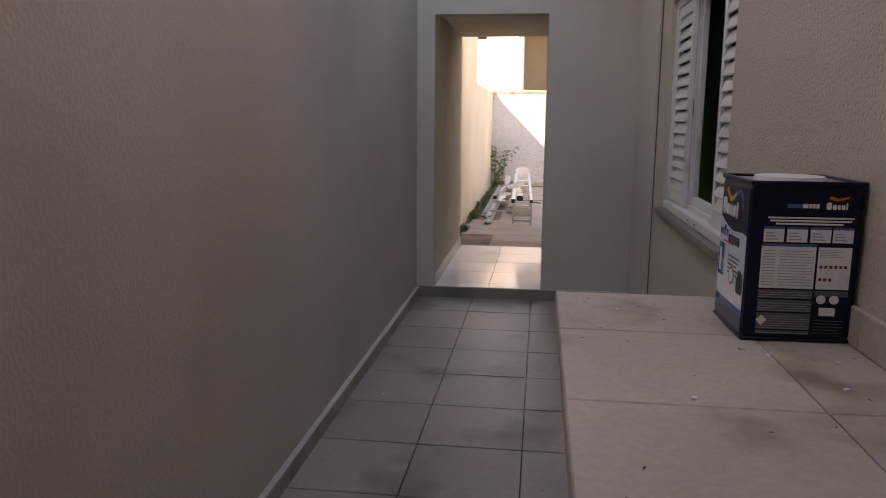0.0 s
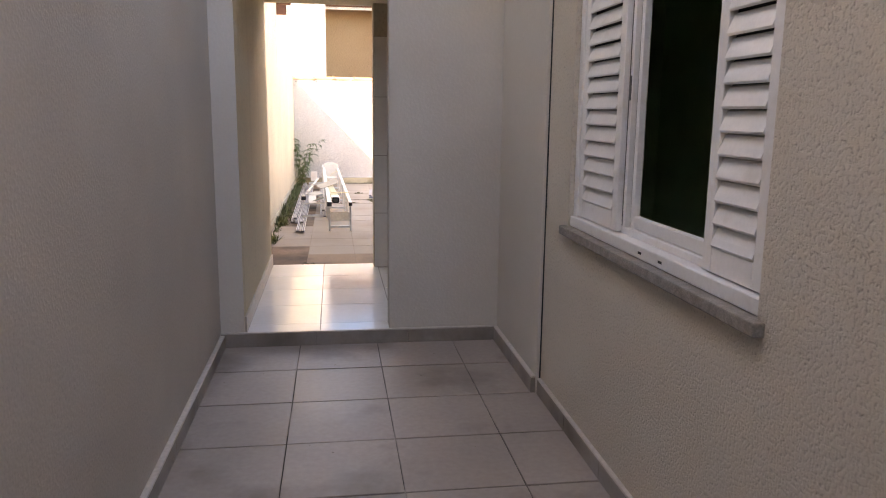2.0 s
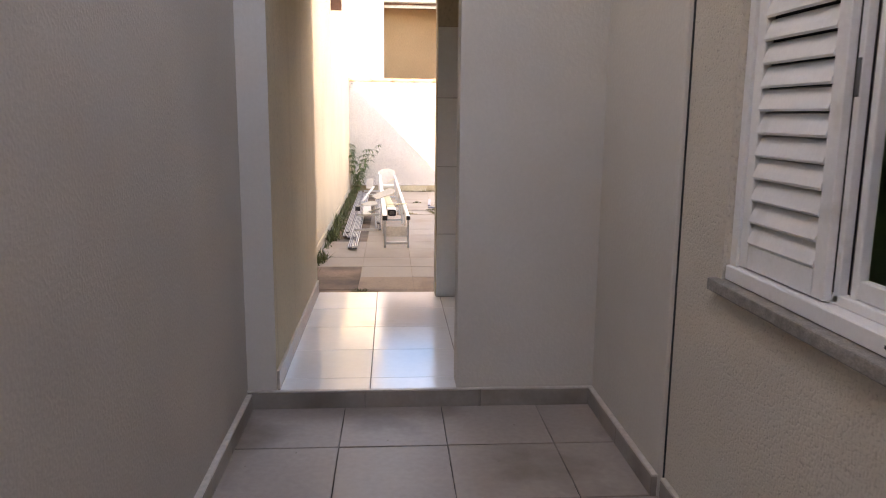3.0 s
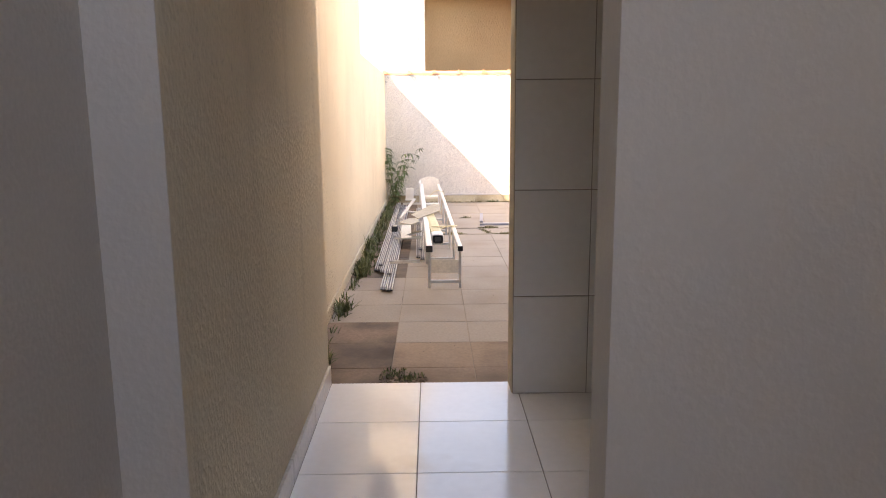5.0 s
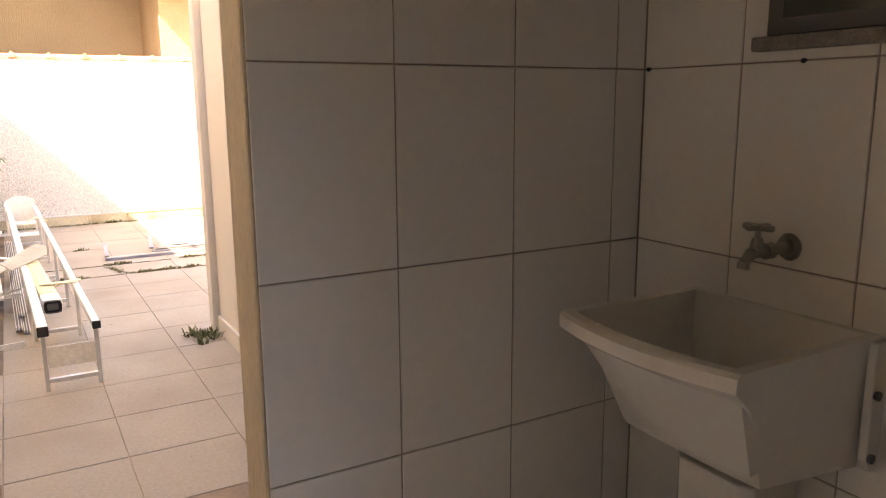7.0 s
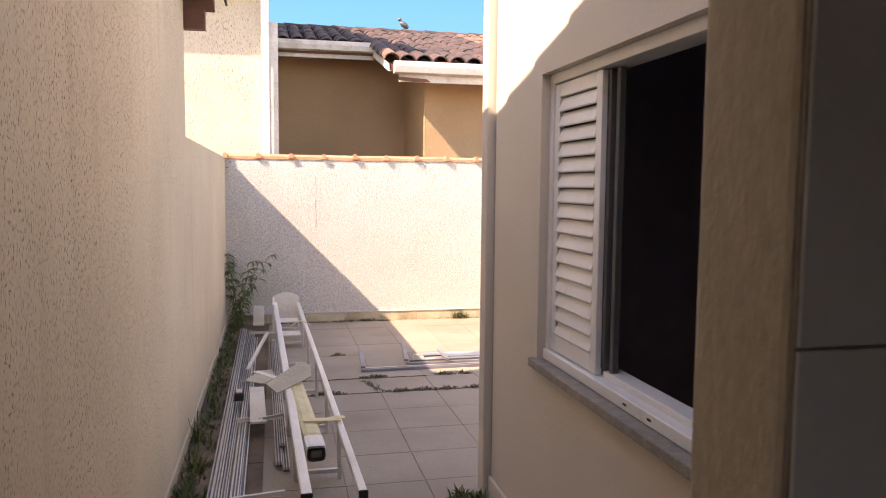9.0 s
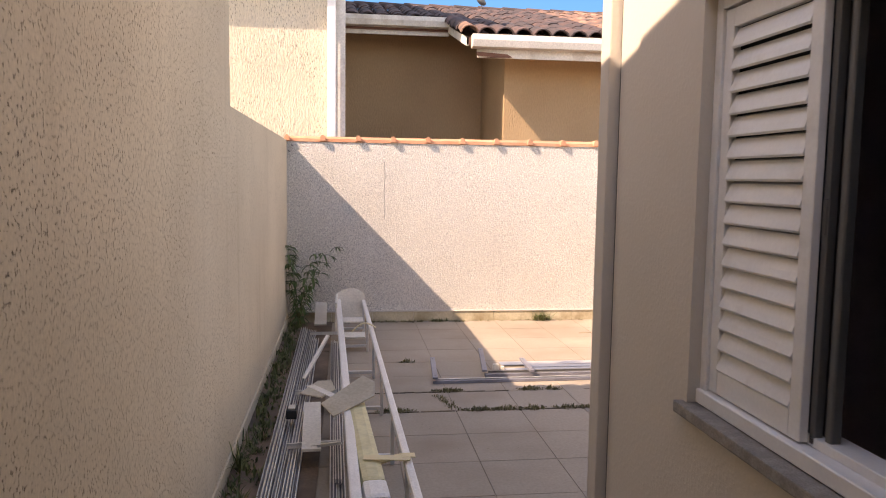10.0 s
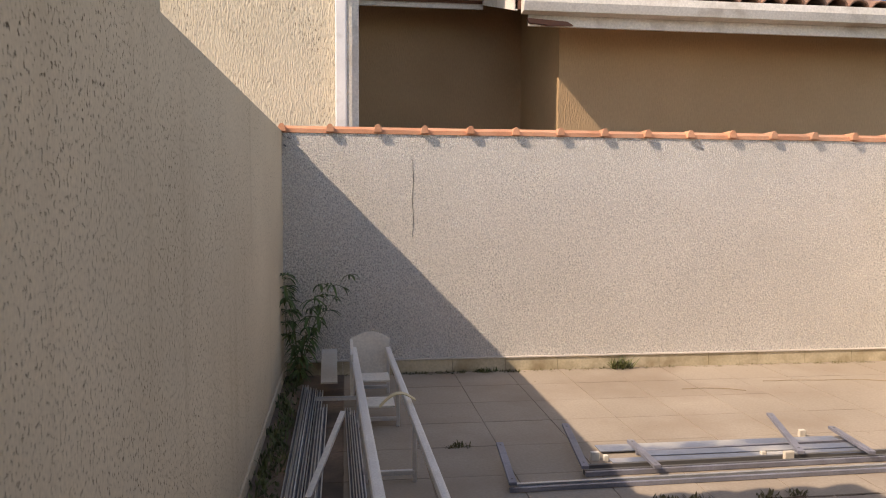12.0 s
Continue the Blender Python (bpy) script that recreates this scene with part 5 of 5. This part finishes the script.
tagged(part("soil_clods", bm, M_SOIL, None, "dark soil clods between the first tiles"), "", "soil", "", "stuff")

# dark soil packed into the weedy joints
bm = bmesh.new()
for y0, x0, x1 in ((12.59, -0.15, 4.0), (13.01, -0.1, 0.95), (13.01, 1.5, 2.1)):
    x = x0
    while x < x1:
        d = rng.uniform(0.03, 0.10)
        add_box(bm, x, x + d, y0 - rng.uniform(0.003, 0.011), y0 + rng.uniform(0.003, 0.011), YZ - 0.004, YZ + rng.uniform(0.001, 0.005))
        x += d * rng.uniform(0.9, 1.15)
tagged(part("joint_soil", bm, M_SOIL, None, "dark soil packed into the weedy paving joints"), "", "soil", "", "stuff")

# ---- litter ----
bm = bmesh.new()
for x0, x1, y0, y1, z, n in ((-0.7, 0.8, 2.0, 5.9, 0.0, 45), (0.28, 0.84, 0.8, 2.74, 0.8345, 40), (-0.6, 0.8, 8.1, 12.5, YZ, 60), (0.2, 4.0, 11.2, 15.4, YZ, 110)):
    for _ in range(n):
        s = rng.uniform(0.0015, 0.005)
        blade(bm, (rng.uniform(x0, x1), rng.uniform(y0, y1), z + 0.002), (rng.uniform(-1, 1), rng.uniform(-1, 1), 0.05), s * 2.6, s, 0.1, 2)
tagged(part("leaf_litter", bm, M_LITTER, None, "scattered dry leaf bits on floor and bench"), "", "litter", "", "stuff")
bm = bmesh.new()
for x, y in ((0.66, 2.28), (0.62, 2.32), (0.78, 2.25), (0.47, 2.02), (0.74, 2.10), (0.40, 2.6), (-0.5, 4.1), (0.3, 3.2)):
    add_box(bm, x - 0.006, x + 0.006, y - 0.004, y + 0.004, 0.834 if x > 0.35 and y < 2.7 else 0.0, 0.838 if x > 0.35 and y < 2.7 else 0.004, 0, pose(0, 0, 0, 0, 0, rng.uniform(0, 90)))
tagged(part("plaster_chips", bm, M_PRINT_WHITE, None, "small white plaster chips"), "", "debris", "", "stuff")
bm = bmesh.new()
for x0, y0, n, ang in ((2.75, 15.0, 14, -0.06), (2.05, 14.85, 5, 0.08)):
    p = Vector((x0, y0, YZ + 0.004))
    for i in range(n):
        q = p + Vector((0.09 * math.cos(ang), 0.09 * math.sin(ang), 0))
        rod(p, q, 0.0018, 0.0018, 5, bm)
        ang += rng.uniform(-0.25, 0.25)
        p = q
tagged(part("dry_twigs", bm, M_DRY, None, "dry twigs lying on the yard tiles"), "", "twigs", "", "stuff")

# ---- tiles of floors and walls ----
def tile_grid(name, parent, xs, ys, z, thick, material, gap=0.004, jitter=0.0008, spin=0.12, choose=None, edge=0.0015, side=None):
    for x0, x1 in zip(xs, xs[1:]):
        for y0, y1 in zip(ys, ys[1:]):
            m = choose(x0, x1, y0, y1) if choose else material
            if m:
                piece(name, (x1 - x0 - (side or gap), y1 - y0 - gap, thick), m, parent, ((x0 + x1) / 2, (y0 + y1) / 2, z - thick), rng.uniform(-spin, spin), rng.uniform(-jitter, jitter), edge=edge)


def cuts(lo, hi, first, step):
    v = [first + step * k for k in range(-60, 60)]
    return [lo] + [a for a in v if lo + 0.03 < a < hi - 0.03] + [hi]


tile_grid("floor_tile", floor_corridor, cuts(XL + 0.02, XR - 0.01, -0.254, 0.421), cuts(-1.6, YE - 0.024, 4.853, 0.424), 0.0, 0.010, M_CORR_TILE, 0.0072, 0.0009, 0.2, side=0.0038)
tile_grid("floor_tile", floor_passage, cuts(OP0 + 0.01, LX - 0.01, -0.146, 0.418), cuts(YE - 0.004, 7.945, 7.518, 0.418), PZ, 0.008, M_WHITE_TILE, 0.003, 0.0004, 0.05)
# the column by the boundary wall gets the tile with soil and shade in its colour
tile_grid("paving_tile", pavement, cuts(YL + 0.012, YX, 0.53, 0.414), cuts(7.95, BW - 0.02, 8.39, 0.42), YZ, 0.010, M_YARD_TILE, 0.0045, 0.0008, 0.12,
          lambda x0, x1, y0, y1: None if (y1 < YC - 0.2 and x0 > 0.9) else M_SOILED_SHADE_TILE if x1 < -0.2 and (y1 < 9.3 or y0 > 10.4) else M_DIRTY_TILE if y1 < 8.9 else M_YARD_TILE, 0.0006)
wall_n = bpy.data.objects["wall_laundry_north"]
wall_e = bpy.data.objects["wall_laundry_east"]
rows = [PZ, 0.497, 0.937, 1.373, 1.81]
cols = [0.244, 0.556, 0.864, 1.172, LX - 0.008]
for x0, x1 in zip(cols, cols[1:]):
    for z0, z1 in zip(rows, rows[1:]):
        piece("wall_tile", (x1 - x0 - 0.0035, z1 - z0 - 0.0035, 0.008), M_WALL_TILE, wall_n, ((x0 + x1) / 2, TW0, (z0 + z1) / 2), axis="-y", edge=0.0015)
ycols = [TW0 - 0.008, 7.505, 7.20, 6.89, 6.58, 6.27, YE + 0.142]
for y1, y0 in zip(ycols, ycols[1:]):
    for z0, z1 in zip(rows, rows[1:]):
        piece("wall_tile", (y1 - y0 - 0.0035, z1 - z0 - 0.0035, 0.008), M_WALL_TILE, wall_e, (LX, (y0 + y1) / 2, (z0 + z1) / 2), axis="-x", edge=0.0015)
part("tile_bed", box(0.244, LX - 0.001, TW0 - 0.0045, TW0 + 0.001, PZ, 1.81), M_WALL_GROUT, wall_n)
part("tile_bed", box(LX - 0.0045, LX + 0.001, YE + 0.142, TW0 - 0.005, PZ, 1.81), M_WALL_GROUT, wall_e)
